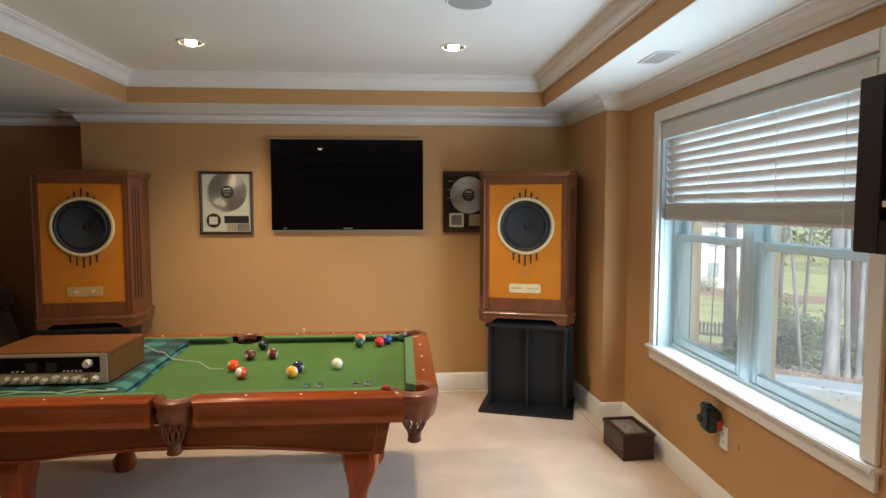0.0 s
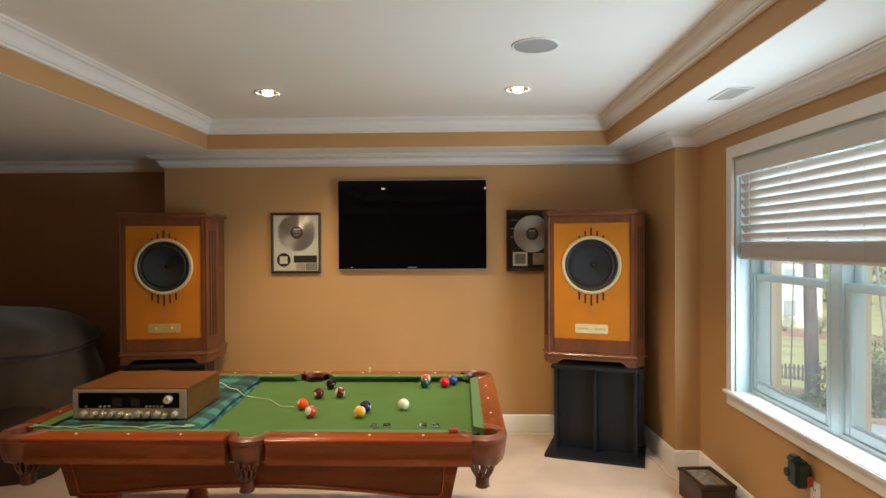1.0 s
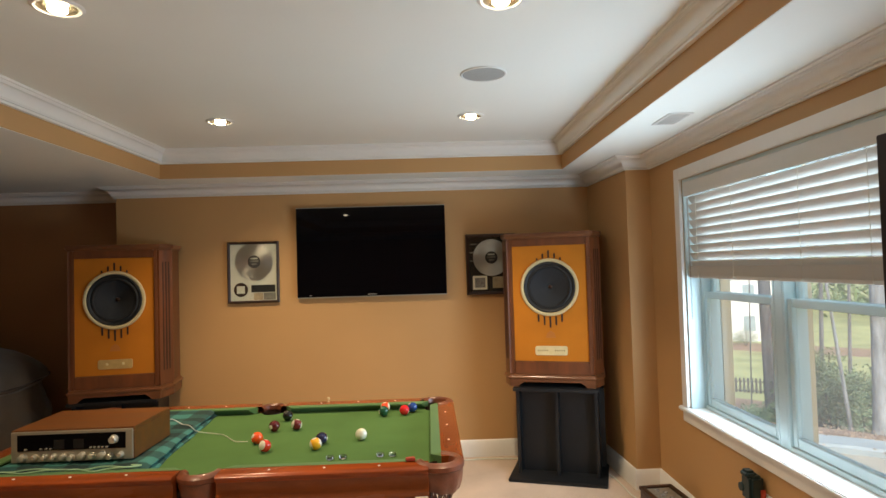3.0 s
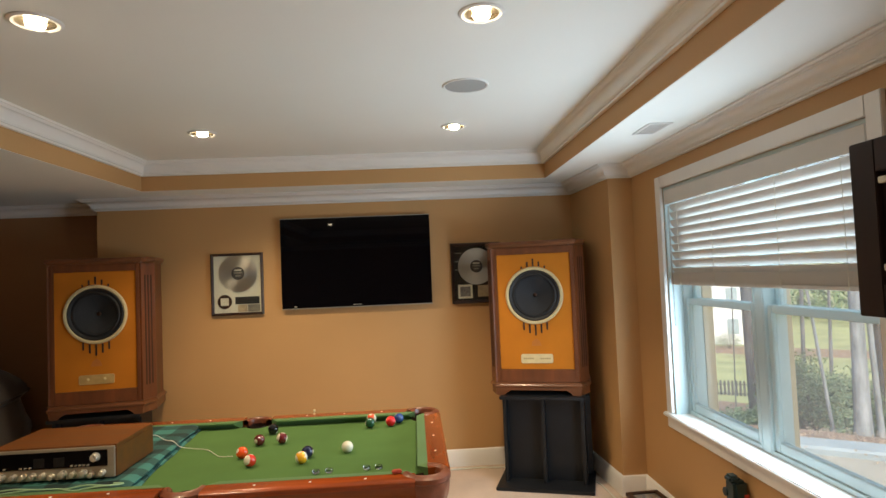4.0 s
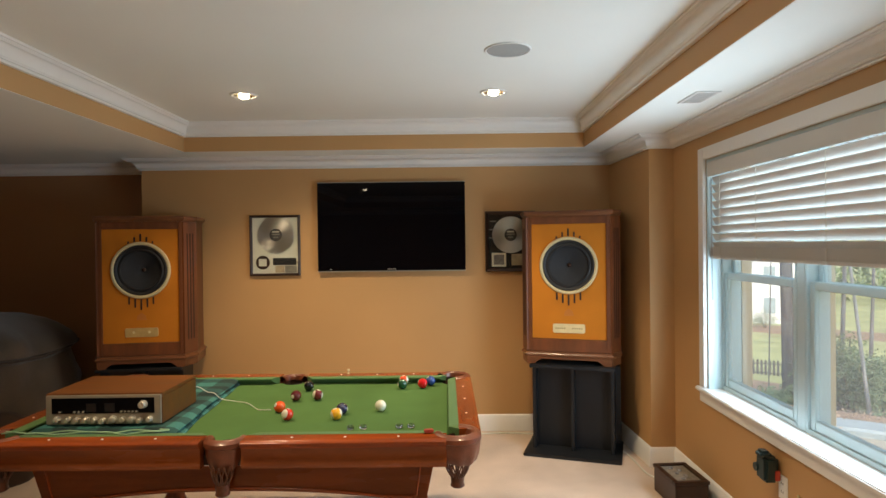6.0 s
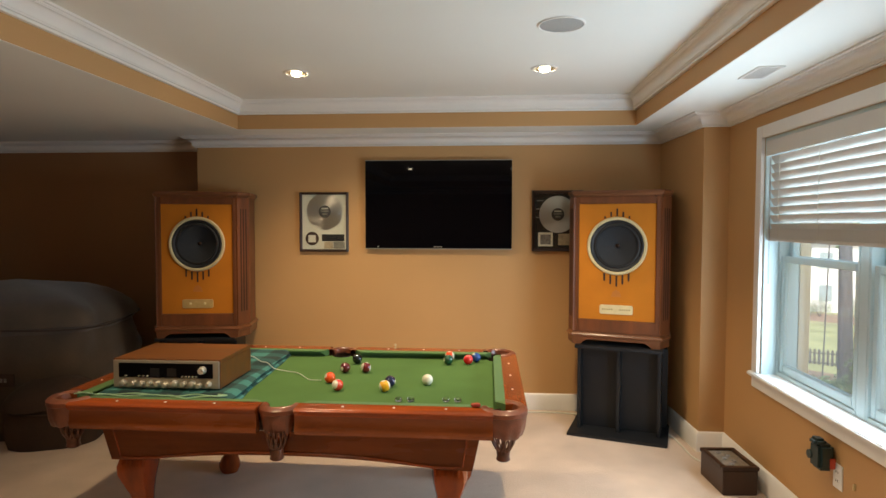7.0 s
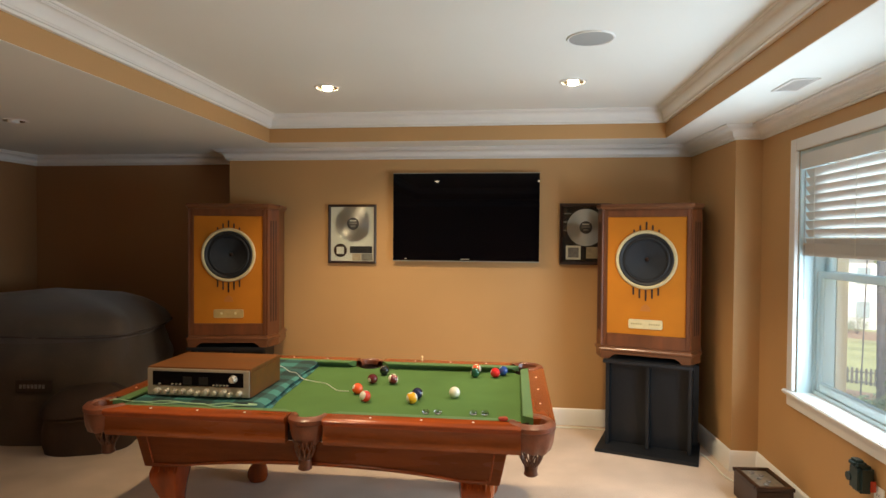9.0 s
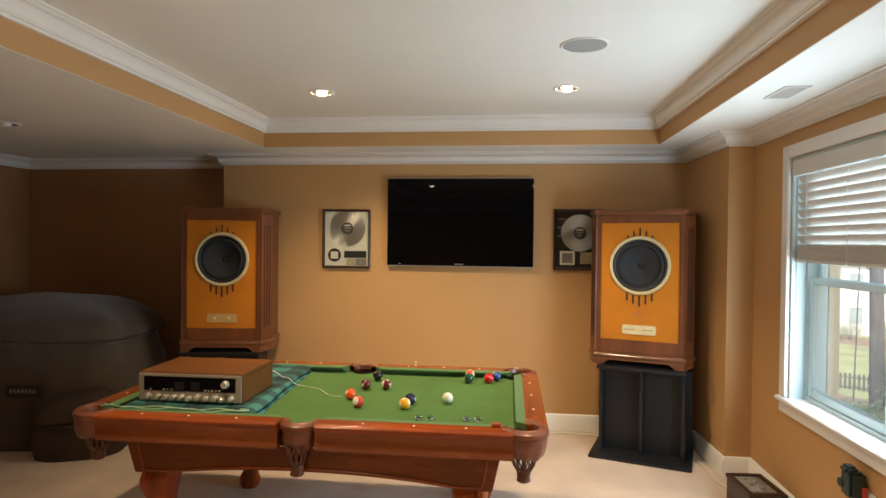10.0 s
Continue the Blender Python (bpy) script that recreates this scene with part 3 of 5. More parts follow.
def framed(name, x0, x1, z0, z1, border, dark, label):
    t = thing(name, pose((x0 + x1) / 2, FAR, (z0 + z1) / 2), label, "framed record", "framed record awards")
    w, h = (x1 - x0) / 2, (z1 - z0) / 2
    bm = bmesh.new()
    for i in range(4):
        # mitred bar with a raised outer lip
        horizontal = i % 2 == 0
        sx = -1 if i in (0, 3) else 1
        prof = [(0, 0), (0, -0.032), (border * 0.35, -0.036), (border * 0.8, -0.026), (border, -0.022), (border, 0)]
        a, b = [], []
        for o, d in prof:
            if horizontal:
                z = (h - o) * (1 if i == 0 else -1)
                a.append((-(w - o), d, z)), b.append((w - o, d, z))
            else:
                x = (w - o) * sx
                a.append((x, d, -(h - o))), b.append((x, d, h - o))
        loft(bm, [[Vector(p) for p in a], [Vector(p) for p in b]])
    part("frame", bm, FRAMEBLACK, t)
    part("mat_board", boxed(-w + border - 0.003, w - border + 0.003, -0.014, -0.002, -h + border - 0.003, h - border + 0.003), DARKBOARD if dark else MATBOARD, t, "black mat board" if dark else "cream mat board")
    pane = part("glass", boxed(-w + border - 0.002, w - border + 0.002, -0.0225, -0.021, -h + border - 0.002, h - border + 0.002), PICTURE_GLASS, t, "clear glass")
    pane.visible_shadow = False
    return t


def record(t, x, z, r, tilt=90):
    m = pose(0, 0, 0, 90)
    prof = [(r, 0.0), (r, 0.003)]
    for i in range(9):
        q = r * (0.97 - 0.07 * i)
        prof += [(q, 0.0032), (q - r * 0.006, 0.0026), (q - r * 0.012, 0.0032)]
    prof += [(r * 0.34, 0.0032)]
    rec = part("record", lathe(prof, 48, m), PLATINUM, t, "silver record", True)
    rec.location = (x, -0.0142, z)
    part("record_label", lathe([(r * 0.34, 0.0034), (0.006, 0.0036), (0.0005, 0.0036)], 32, m), RECLABEL, rec, "dark round label", False)
    for k, (wd, zz) in enumerate(((0.55, 0.17), (0.62, 0.03), (0.4, -0.13))):
        part("label_bar", boxed(-wd * r * 0.34, wd * r * 0.34, -0.0046, -0.0037, zz * r - 0.006, zz * r + 0.006), GREYPLATE if k else MATBOARD, rec, "pale printed bar")


fr = framed("framed_silver_record", -0.931, -0.512, 1.356, 1.863, 0.02, False, "silver record in a dark frame with cream mat")
record(fr, 0.006, 0.088, 0.156)
bm = lathe([(0.058, 0.0), (0.058, 0.004), (0.0005, 0.004)], 32, pose(-0.105, -0.0142, -0.142, 90))
part("single_record", bm, FRAMEBLACK, fr, "small black record")
part("cover_print", boxed(-0.138, -0.073, -0.0205, -0.0185, -0.173, -0.112), MATBOARD, fr, "pale square print")
part("title_plate", boxed(-0.02, 0.175, -0.018, -0.0145, -0.165, -0.105), DARKBOARD, fr, "black title plate")
part("gold_plate", boxed(0.0, 0.075, -0.017, -0.0145, -0.228, -0.17), TANPLATE, fr, "tan plate")
part("dull_plate", boxed(0.08, 0.178, -0.017, -0.0145, -0.228, -0.17), GREYPLATE, fr, "grey-gold plate")
fr = framed("framed_record_award", 1.039, 1.455, 1.368, 1.873, 0.026, True, "silver record in a black frame with dark mat")
record(fr, 0.005, 0.055, 0.153)
part("cover_print", boxed(-0.155, -0.035, -0.018, -0.0145, -0.21, -0.095), IVORY, fr, "white bordered photograph")
part("photo", boxed(-0.138, -0.052, -0.0195, -0.0182, -0.193, -0.112), GREYPRINT, fr, "grey photograph")
part("title_plate", boxed(0.01, 0.13, -0.0175, -0.0145, -0.20, -0.105), TANPLATE, fr, "brown plate")
for i, (a, b) in enumerate(((-0.17, -0.115), (-0.175, -0.13), (-0.175, -0.14))):
    part("writing_bar", boxed(a, b, -0.016, -0.0145, 0.165 - i * 0.07, 0.175 - i * 0.07), GREYPLATE, fr, "small pale writing bar")

# ---- loudspeakers on stands ----
def rounded_plate(x, z0, z1, r, y0, y1):
    pts = []
    for cx, cz, a0 in ((x - r, z1 - r, 0), (-x + r, z1 - r, 90), (-x + r, z0 + r, 180), (x - r, z0 + r, 270)):
        pts += [(cx + r * math.cos(radians(a0 + k * 22.5)), cz + r * math.sin(radians(a0 + k * 22.5))) for k in range(5)]
    mid = (z0 + z1) / 2
    return loft(bmesh.new(), [[Vector((px * k, y, mid + (pz - mid) * k)) for px, pz in pts] for y, k in ((y1, 1.0), (y0 + 0.0015, 1.0), (y0, 0.985))])


def holed_board(x, z0, z1, y0, y1, cz, r, n=64):
    """A board with a round hole through it."""
    rim, edge = [], []
    for i in range(n):
        a = 2 * math.pi * i / n
        c, s = math.cos(a), math.sin(a)
        k = min(x / max(abs(c), 1e-6), (z1 - cz if s > 0 else cz - z0) / max(abs(s), 1e-6))
        rim.append((r * c, cz + r * s))
        edge.append((k * c, cz + k * s))
    for cx, pz in ((x, z0), (x, z1), (-x, z0), (-x, z1)):
        i = min(range(n), key=lambda j: (edge[j][0] - cx) ** 2 + (edge[j][1] - pz) ** 2)
        edge[i] = (cx, pz)
    at = lambda pts, y: [Vector((px, y, pz)) for px, pz in pts]
    return loft(bmesh.new(), [at(edge, y1), at(edge, y0), at(rim, y0), at(rim, y1)], cap=False)


def loudspeaker(m, label, plain_plate):
    s = thing("loudspeaker", m, label, "loudspeaker", "large wooden loudspeakers")
    z0, z1 = 0.09, 1.10
    # carcass behind the framed front
    back = [(-0.30, 0.03), (-0.272, 0.03), (-0.26, 0.12), (0.26, 0.12), (0.272, 0.03), (0.30, 0.03), (0.357, 0.145), (0.345, 0.43), (-0.345, 0.43), (-0.357, 0.145)]
    part("cabinet", prism(back, z0, z1), WALNUT, s)
    bz0, bz1, bx = 0.188, 1.045, 0.272
    frame_bars = ((-0.30, -bx, z0, z1), (bx, 0.30, z0, z1), (-bx, bx, z0, bz0), (-bx, bx, bz1, z1))
    for a in frame_bars:
        part("front_rail" if a[1] - a[0] > 0.1 else "front_stile", boxed(a[0], a[1], 0.0, 0.0305, a[2], a[3], bevel=0.005), WALNUT, s)
    part("baffle", holed_board(bx, bz0, bz1, 0.014, 0.0295, 0.735, 0.187), BAFFLE, s, "amber front baffle")
    for sx in (-1, 1):
        a, b = Vector((sx * 0.300, 0.004)), Vector((sx * 0.357, 0.145))
        d = (b - a).normalized()
        n = Vector((d.y, -d.x)) * sx
        q = [a, b, b + n * 0.012, a + n * 0.012]
        corner = part("corner_panel", prism([(p.x, p.y) for p in q], z0 + 0.005, z1 - 0.005), WALNUT, s, "slotted angled corner panel")
        for k in (0.28, 0.50, 0.72):
            p = a + (b - a) * k + n * 0.0125
            e = d * 0.0065
            q = [p - e, p + e, p + e + n * 0.0015, p - e + n * 0.0015]
            part("port_slot", prism([(v.x, v.y) for v in q], 0.20, 1.01), DARKSLOT, corner, "dark upright port slot")
    cap = [(-0.322, -0.016), (0.322, -0.016), (0.380, 0.132), (0.365, 0.445), (-0.365, 0.445), (-0.380, 0.132)]
    bm = loft(bmesh.new(), [[Vector((x * k, 0.2 + (y - 0.2) * k, z)) for x, y in cap] for k, z in ((0.955, 1.10), (0.965, 1.108), (0.99, 1.114), (1.0, 1.122), (1.0, 1.136), (0.985, 1.142))])
    part("top_cap", bm, WALNUT_M, s)
    bm = loft(bmesh.new(), [[Vector((x * k, 0.2 + (y - 0.2) * k, z)) for x, y in cap] for k, z in ((0.985, 0.056), (1.0, 0.062), (1.0, 0.072), (0.97, 0.080), (0.955, 0.092))])
    part("base_moulding", bm, WALNUT_M, s)
    # plinth with an arched cut-out in front
    pts = [(-0.322, 0.0), (-0.262, 0.0), (-0.248, 0.016), (-0.215, 0.036), (0.215, 0.036), (0.248, 0.016), (0.262, 0.0), (0.322, 0.0), (0.328, 0.058), (-0.328, 0.058)]
    bm = loft(bmesh.new(), [[Vector((x * k, y, z)) for x, z in pts] for y, k in ((-0.010, 0.955), (0.012, 0.975))])
    part("plinth_front", bm, WALNUT_M, s)
    for sx in (-1, 1):
        part("plinth_side", prism([(sx * 0.318, 0.012), (sx * 0.368, 0.132), (sx * 0.355, 0.44), (sx * 0.325, 0.44), (sx * 0.298, 0.012)], 0.0, 0.058), WALNUT_M, s)
    # driver
    cz, face = 0.735, pose(0, 0.014, 0.735, 90)
    part("driver_ring", lathe([(0.188, 0.0), (0.190, 0.010), (0.196, 0.016), (0.207, 0.016), (0.213, 0.010), (0.214, 0.0)], 64, face), CREAM, s, "cream ring round the driver", True)
    part("surround", lathe([(0.190, 0.008), (0.182, 0.013), (0.172, 0.009), (0.165, 0.002), (0.157, 0.007), (0.148, 0.006), (0.141, -0.006)], 64, face), RUBBER, s, "black rubber surround", True)
    part("cone", lathe([(0.142, -0.006), (0.11, -0.022), (0.08, -0.038), (0.04, -0.056)], 64, face), CONE, s, "dark grey paper cone", True)
    part("dust_cap", lathe([(0.041, -0.056), (0.034, -0.059), (0.024, -0.066), (0.0005, -0.070)], 32, face), CONE, s, smooth=True)
    part("tweeter_throat", lathe([(0.016, -0.070), (0.014, -0.060), (0.008, -0.055), (0.0005, -0.053)], 20, face), COPPER, s, "copper throat", True)
    for n, (x, top, low) in enumerate(((-0.086, 0.022, 0.050), (-0.043, 0.040, 0.060), (0, 0.060, 0.074), (0.043, 0.040, 0.060), (0.086, 0.022, 0.050))):
        edge = math.sqrt(0.215 ** 2 - x * x)
        part("vent_slot", boxed(x - 0.0065, x + 0.0065, 0.0105, 0.0145, cz + edge + 0.002, cz + edge + top, bevel=0.003), DARKSLOT, s, "dark slot")
        part("vent_slot", boxed(x - 0.0065, x + 0.0065, 0.0105, 0.0145, cz - edge - low - 0.01, cz - edge - 0.002, bevel=0.003), DARKSLOT, s, "dark slot")
    plate = part("nameplate", rounded_plate(0.118, 0.232, 0.300, 0.013, 0.0085, 0.0145), BRASS_DARK if plain_plate else BRASS, s, "aged brass nameplate with two screws" if plain_plate else "pale brass nameplate with faint writing")
    if plain_plate:
        for x in (-0.055, 0.055):
            part("screw", lathe([(0.010, 0), (0.009, 0.003), (0.0005, 0.0045)], 14, pose(x, 0.0085, 0.268, 90)), BRASS, plate, "bright brass screw head")
    else:
        for i in range(5):
            for x in (-0.098 + i * 0.016, 0.026 + i * 0.016):
                part("writing_bar", boxed(x, x + 0.008, 0.0078, 0.0086, 0.262, 0.272), INK, plate)
    bm = prism([(-0.022, 0), (0.022, 0), (0.016, 0.02), (0.0, 0.032), (-0.016, 0.02)], 0.0, 0.0015, m=pose(0, 0.0142, 0.36, 90) @ Matrix.Diagonal((1.7, 1.7, 1, 1)))
    part("emblem", bm, EMBLEM, s, "faint amber-brown emblem")
    return s


def speaker_stand(m):
    s = thing("loudspeaker_stand", m, "matt black speaker stand with base plate and upright panels", "speaker stand", "speaker stands")
    part("base_plate", boxed(-0.35, 0.35, -0.02, 0.45, 0.0, 0.024, bevel=0.004), STAND, s)
    part("top_plate", boxed(-0.308, 0.308, 0.035, 0.43, 0.645, 0.670, bevel=0.004), STAND, s)
    for x in (-0.285, 0.0, 0.285):
        part("upright_panel", boxed(x - 0.0125, x + 0.0125, 0.11, 0.40, 0.024, 0.645, bevel=0.003), STAND, s)
    for a, b in ((-0.272, -0.013), (0.013, 0.272)):
        part("back_panel", boxed(a, b, 0.20, 0.218, 0.025, 0.644), STAND, s)
    return s


toe_r, toe_l = -18.0, 9.0
speaker_stand(pose(1.602, 4.81, FLOOR, 0, 0, toe_r))
loudspeaker(pose(1.612, 4.915, 0.700, 0, 0, -18), "walnut loudspeaker with amber baffle in the window corner", False)
speaker_stand(pose(-1.60, 4.91, FLOOR, 0, 0, toe_l))
loudspeaker(pose(-1.590, 4.965, 0.700, 0, 0, toe_l), "walnut loudspeaker with amber baffle beside the shaded recess", True)
ab = thing("black_equipment_box", pose(1.93, 5.17, FLOOR, 0, 0, -13), "plain black equipment box behind the speaker stand", "box")
part("case", boxed(-0.05, 0.13, -0.08, 0.10, 0.012, 0.62, bevel=0.008), STAND, ab)
for x in (-0.03, 0.11):
    part("foot", boxed(x - 0.015, x + 0.015, -0.02, 0.02, 0.0, 0.012), RUBBER, ab)

# ---- pool table ----
CX, CY, HX, HY = -0.235, 3.595, 1.085, 0.648
table = thing("pool_table", pose(CX, CY, 0), "cherry wood pool table with green felt and leather pockets", "pool table")
RAIL, TOP, CLOTH = 0.095, 0.803, 0.765
# playing cloth with six bites for the pockets
ix, iy = HX - 0.10, HY - 0.10


def bite(cx, cy, r, a0, a1, n=10):
    return [(cx + r * math.cos(radians(a0 + (a1 - a0) * i / n)), cy + r * math.sin(radians(a0 + (a1 - a0) * i / n))) for i in range(n + 1)]


PR = 0.062
outline = []
outline += bite(-ix + 0.015, -iy + 0.015, PR, 105, -15)
outline += bite(0, -iy - 0.015, PR, 165, 15)
outline += bite(ix - 0.015, -iy + 0.015, PR, 195, 75)
outline += bite(ix - 0.015, iy - 0.015, PR, -75, -195)
outline += bite(0, iy + 0.015, PR, -15, -165)
outline += bite(-ix + 0.015, iy - 0.015, PR, 15, -105)
part("cloth", prism(outline, CLOTH - 0.028, CLOTH), FELT, table, "green felt playing surface")


def cushion(a, b, inward):
    """A felt cushion from a to b on the rail's inner edge, its nose to the inside."""
    a, b, n = Vector(a), Vector(b), Vector(inward)
    d = (b - a).normalized()
    rows = []
    for p, cut in ((a, 1), (b, -1)):
        rows.append([(*(p + n * o + d * cut * o * 0.9), z) for o, z in ((0, CLOTH), (0.014, CLOTH), (0.045, TOP - 0.010), (0.046, TOP - 0.005), (0.043, TOP - 0.0015), (0, TOP + 0.001))])
    part("cushion", loft(bmesh.new(), [[Vector(p) for p in r] for r in rows]), FELT_DARK, table, "green felt cushion")


def rail(a, b, inward, sights):
    """A wooden rail with rounded top and a deep moulded apron on its outside."""
    a, b, n = Vector(a), Vector(b), Vector(inward)
    grain = CHERRY if abs(a.y - b.y) < 0.01 else CHERRY_Y
    prof = [(RAIL, TOP - 0.03), (RAIL, TOP), (0.022, TOP + 0.002), (0.008, TOP), (0.001, TOP - 0.006), (0.0, TOP - 0.013), (0.004, TOP - 0.021), (0.011, TOP - 0.025), (0.013, TOP - 0.030), (0.06, TOP - 0.030)]
    part("rail", loft(bmesh.new(), [[Vector((*(p + n * o), z)) for o, z in prof] for p in (a, b)]), grain, table, smooth=True)
    prof = [(0.06, TOP - 0.029), (0.016, TOP - 0.029), (0.019, TOP - 0.036), (0.019, TOP - 0.078), (0.017, TOP - 0.083), (0.0145, TOP - 0.088), (0.0145, TOP - 0.100), (0.017, TOP - 0.106), (0.020, TOP - 0.109), (0.021, TOP - 0.117), (0.06, TOP - 0.117)]
    part("apron", loft(bmesh.new(), [[Vector((*(p + n * o), z)) for o, z in prof] for p in (a, b)]), CHERRY_PANEL if grain is CHERRY else CHERRY_Y, table, smooth=True)
    for k in range(sights):
        p = a + (b - a) * ((k + 0.9) / (sights + 0.8)) + n * 0.055
        part("sight", lathe([(0.0055, 0), (0.005, 0.0018), (0.0005, 0.002)], 10, pose(p.x, p.y, TOP + 0.001)), IVORY, table, "ivory sight")


g, q = 0.150, 0.085
for sy in (-1, 1):
    for x0, x1 in ((-HX + g, -q), (q, HX - g)):
        rail((x0, sy * HY), (x1, sy * HY), (0, -sy), 3)
        cushion((x0 + 0.0, sy * (HY - RAIL)), (x1, sy * (HY - RAIL)), (0, -sy))
for sx in (-1, 1):
    rail((sx * HX, -HY + g), (sx * HX, HY - g), (-sx, 0), 3)
    cushion((sx * (HX - RAIL), -HY + g), (sx * (HX - RAIL), HY - g), (-sx, 0))
# blind rails below the top carry the slate
bm = boxed(-HX + 0.055, HX - 0.055, -HY + 0.055, HY - 0.055, 0.69, CLOTH - 0.030)
part("slate", bm, DARKSLOT, table, "dark slate bed edge")


def pocket(px, py, out, wide):
    """A leather drop pocket: rim, shield and hanging net. out: degrees of its outward side."""
    p = pose(px, py, 0 if wide else -0.008, 0, 0, out)
    hang = p if wide else p @ pose(0.052, 0, 0.008)
    half = 128 if wide else 95
    r0 = 0.070 if wide else 0.060
    pk = part("pocket", lathe([(r0 - 0.012, TOP - 0.02), (r0 - 0.006, TOP + 0.002), (r0 + 0.006, TOP + 0.010), (r0 + 0.022, TOP + 0.008), (r0 + 0.034, TOP - 0.004), (r0 + 0.034, TOP - 0.022), (r0 + 0.026, TOP - 0.028), (r0 - 0.01, TOP - 0.028)], 30, p, start=-half, end=half), LEATHER, table, "brown leather drop pocket", True)
    rings = []
    for z, k, wav in ((TOP - 0.026, 0.030, 0), (TOP - 0.05, 0.028, 0.001), (TOP - 0.085, 0.022, 0.003), (TOP - 0.115, 0.010, 0.005), (TOP - 0.122, 0.002, 0.005), (TOP - 0.10, -0.004, 0.002), (TOP - 0.026, 0.004, 0)):
        ring = []
        for i in range(31):
            a = -half + 2 * half * i / 30
            fall = math.cos(radians(a) * 0.5)
            r = r0 + k + wav * math.cos(radians(a * 9))
            ring.append(p @ Vector((r * math.cos(radians(a)), r * math.sin(radians(a)), z + (1 - fall) * 0.05)))
        rings.append(ring)
    part("shield", loft(bmesh.new(), rings, cap=False, closed=False), LEATHER, pk, "creased leather shield", True)
    part("liner", lathe([(r0 - 0.008, TOP - 0.024), (r0 - 0.010, TOP - 0.07), (r0 - 0.02, TOP - 0.10)], 24, p), DARKSLOT, pk)
    bm = bmesh.new()
    for i in range(12):
        a0 = 2 * math.pi * i / 12
        for tw in (0.5, -0.5):
            pts = []
            for k in range(6):
                t = k / 5
                r = (r0 - 0.018) * (1 - 0.52 * t ** 1.6) + 0.006 * math.sin(t * math.pi)
                a = a0 + tw * t
                pts.append(hang @ Vector((r * math.cos(a), r * math.sin(a), TOP - 0.105 - 0.085 * t)))
            tube(pts, 0.0036, 5, bm)
    part("net", bm, NET, pk, "woven leather net", True)
    part("cup", lathe([(0.026, TOP - 0.185), (0.030, TOP - 0.195), (0.027, TOP - 0.212), (0.031, TOP - 0.226), (0.024, TOP - 0.232), (0.0005, TOP - 0.232)], 20, hang), NET, pk, "leather bottom cup", True)


for sx in (-1, 1):
    for sy in (-1, 1):
        pocket(sx * (HX - 0.105), sy * (HY - 0.105), math.degrees(math.atan2(sy, sx)), True)
    pocket(0, sx * (HY - 0.090), 90 * sx, False)
# body: panels that lean inwards, with an arched lower edge
by = HY - 0.055


def body_panel(along, face, lean, top, low, arch):
    rows = []
    for k in range(6):
        t = k / 5
        row = []
        for i in range(25):
            u = -1 + 2 * i / 24
            bottom = 0.530 + arch * max(0.0, 1 - (abs(u) / 0.84) ** 2.2)
            z = 0.688 + (bottom - 0.688) * t
            row.append(along((top + (low - top) * t) * u, face - lean * t, z))
        rows.append(row)
    bm = loft(bmesh.new(), [[Vector(p) for p in r] for r in rows], cap=False, closed=False)
    bmesh.ops.solidify(bm, geom=bm.faces[:], thickness=0.02)
    return bm


for s in (-1, 1):
    part("body_panel", body_panel(lambda c, o, z: (c + 0.035, s * o, z), by, 0.02, 0.845, 0.812, 0.042), CHERRY_PANEL, table, "arched cherry body panel")
    part("body_panel", body_panel(lambda c, o, z: (s * o + 0.035, c, z), 0.845, 0.07, HY - 0.06, HY - 0.08, 0.03), CHERRY_Y, table, "arched cherry body panel")
    bead = []
    for i in range(25):
        u = -1 + 2 * i / 24
        bead.append((0.035 + 0.76 * u, s * (by - 0.0155), 0.545 + 0.042 * max(0.0, 1 - (abs(u) / 0.84) ** 2.2)))
    part("bead", tube(bead, 0.0055, 6), CHERRY, table)
    for e in (-1, 1):
        part("bead", tube([(0.035 + e * 0.790, s * (by + 0.001), 0.683), (0.035 + e * 0.770, s * (by - 0.017), 0.548)], 0.0045, 6), CHERRY, table)
# cabriole legs with ball feet
rings = []
for z, w, off in ((0.60, 0.066, 0.0), (0.54, 0.070, 0.0), (0.515, 0.076, 0.004), (0.48, 0.080, 0.010), (0.44, 0.076, 0.012), (0.39, 0.062, 0.008), (0.33, 0.046, 0.0), (0.25, 0.037, -0.008), (0.17, 0.035, -0.006), (0.12, 0.040, 0.004), (0.095, 0.052, 0.012), (0.06, 0.064, 0.018), (0.03, 0.064, 0.018), (0.0, 0.050, 0.016)):
    ring = []
    for k in range(16):
        a = 2 * math.pi * k / 16
        sq = 1 / max(abs(math.cos(a)), abs(math.sin(a))) if z > 0.25 else 1.0
        r = w * (0.55 * min(sq, 1.3) + 0.45)
        ring.append((r * math.cos(a), r * math.sin(a), z, off))
    rings.append(ring)
for sx in (-1, 1):
    for sy in (-1, 1):
        lx, ly = sx * 0.715 + 0.02, sy * 0.475
        leg = part("leg", loft(bmesh.new(), [[Vector((lx + x + sx * o, ly + y + sy * o, FLOOR + z * 0.95)) for x, y, z, o in r] for r in rings]), CHERRY_V, table, "curved cherry leg with rounded foot", True)
        bm = bmesh.new()
        for k in range(5):
            x = lx - 0.05 + k * 0.025
            tube([(x, ly + sy * 0.074, 0.535), (x, ly + sy * 0.083, 0.505), (x, ly + sy * 0.084, 0.49)], [0.007, 0.006, 0.001], 6, bm)
        part("carving", bm, CHERRY_V, leg, "carved flutes")

# ---- on the table ----
BALL = 0.0286


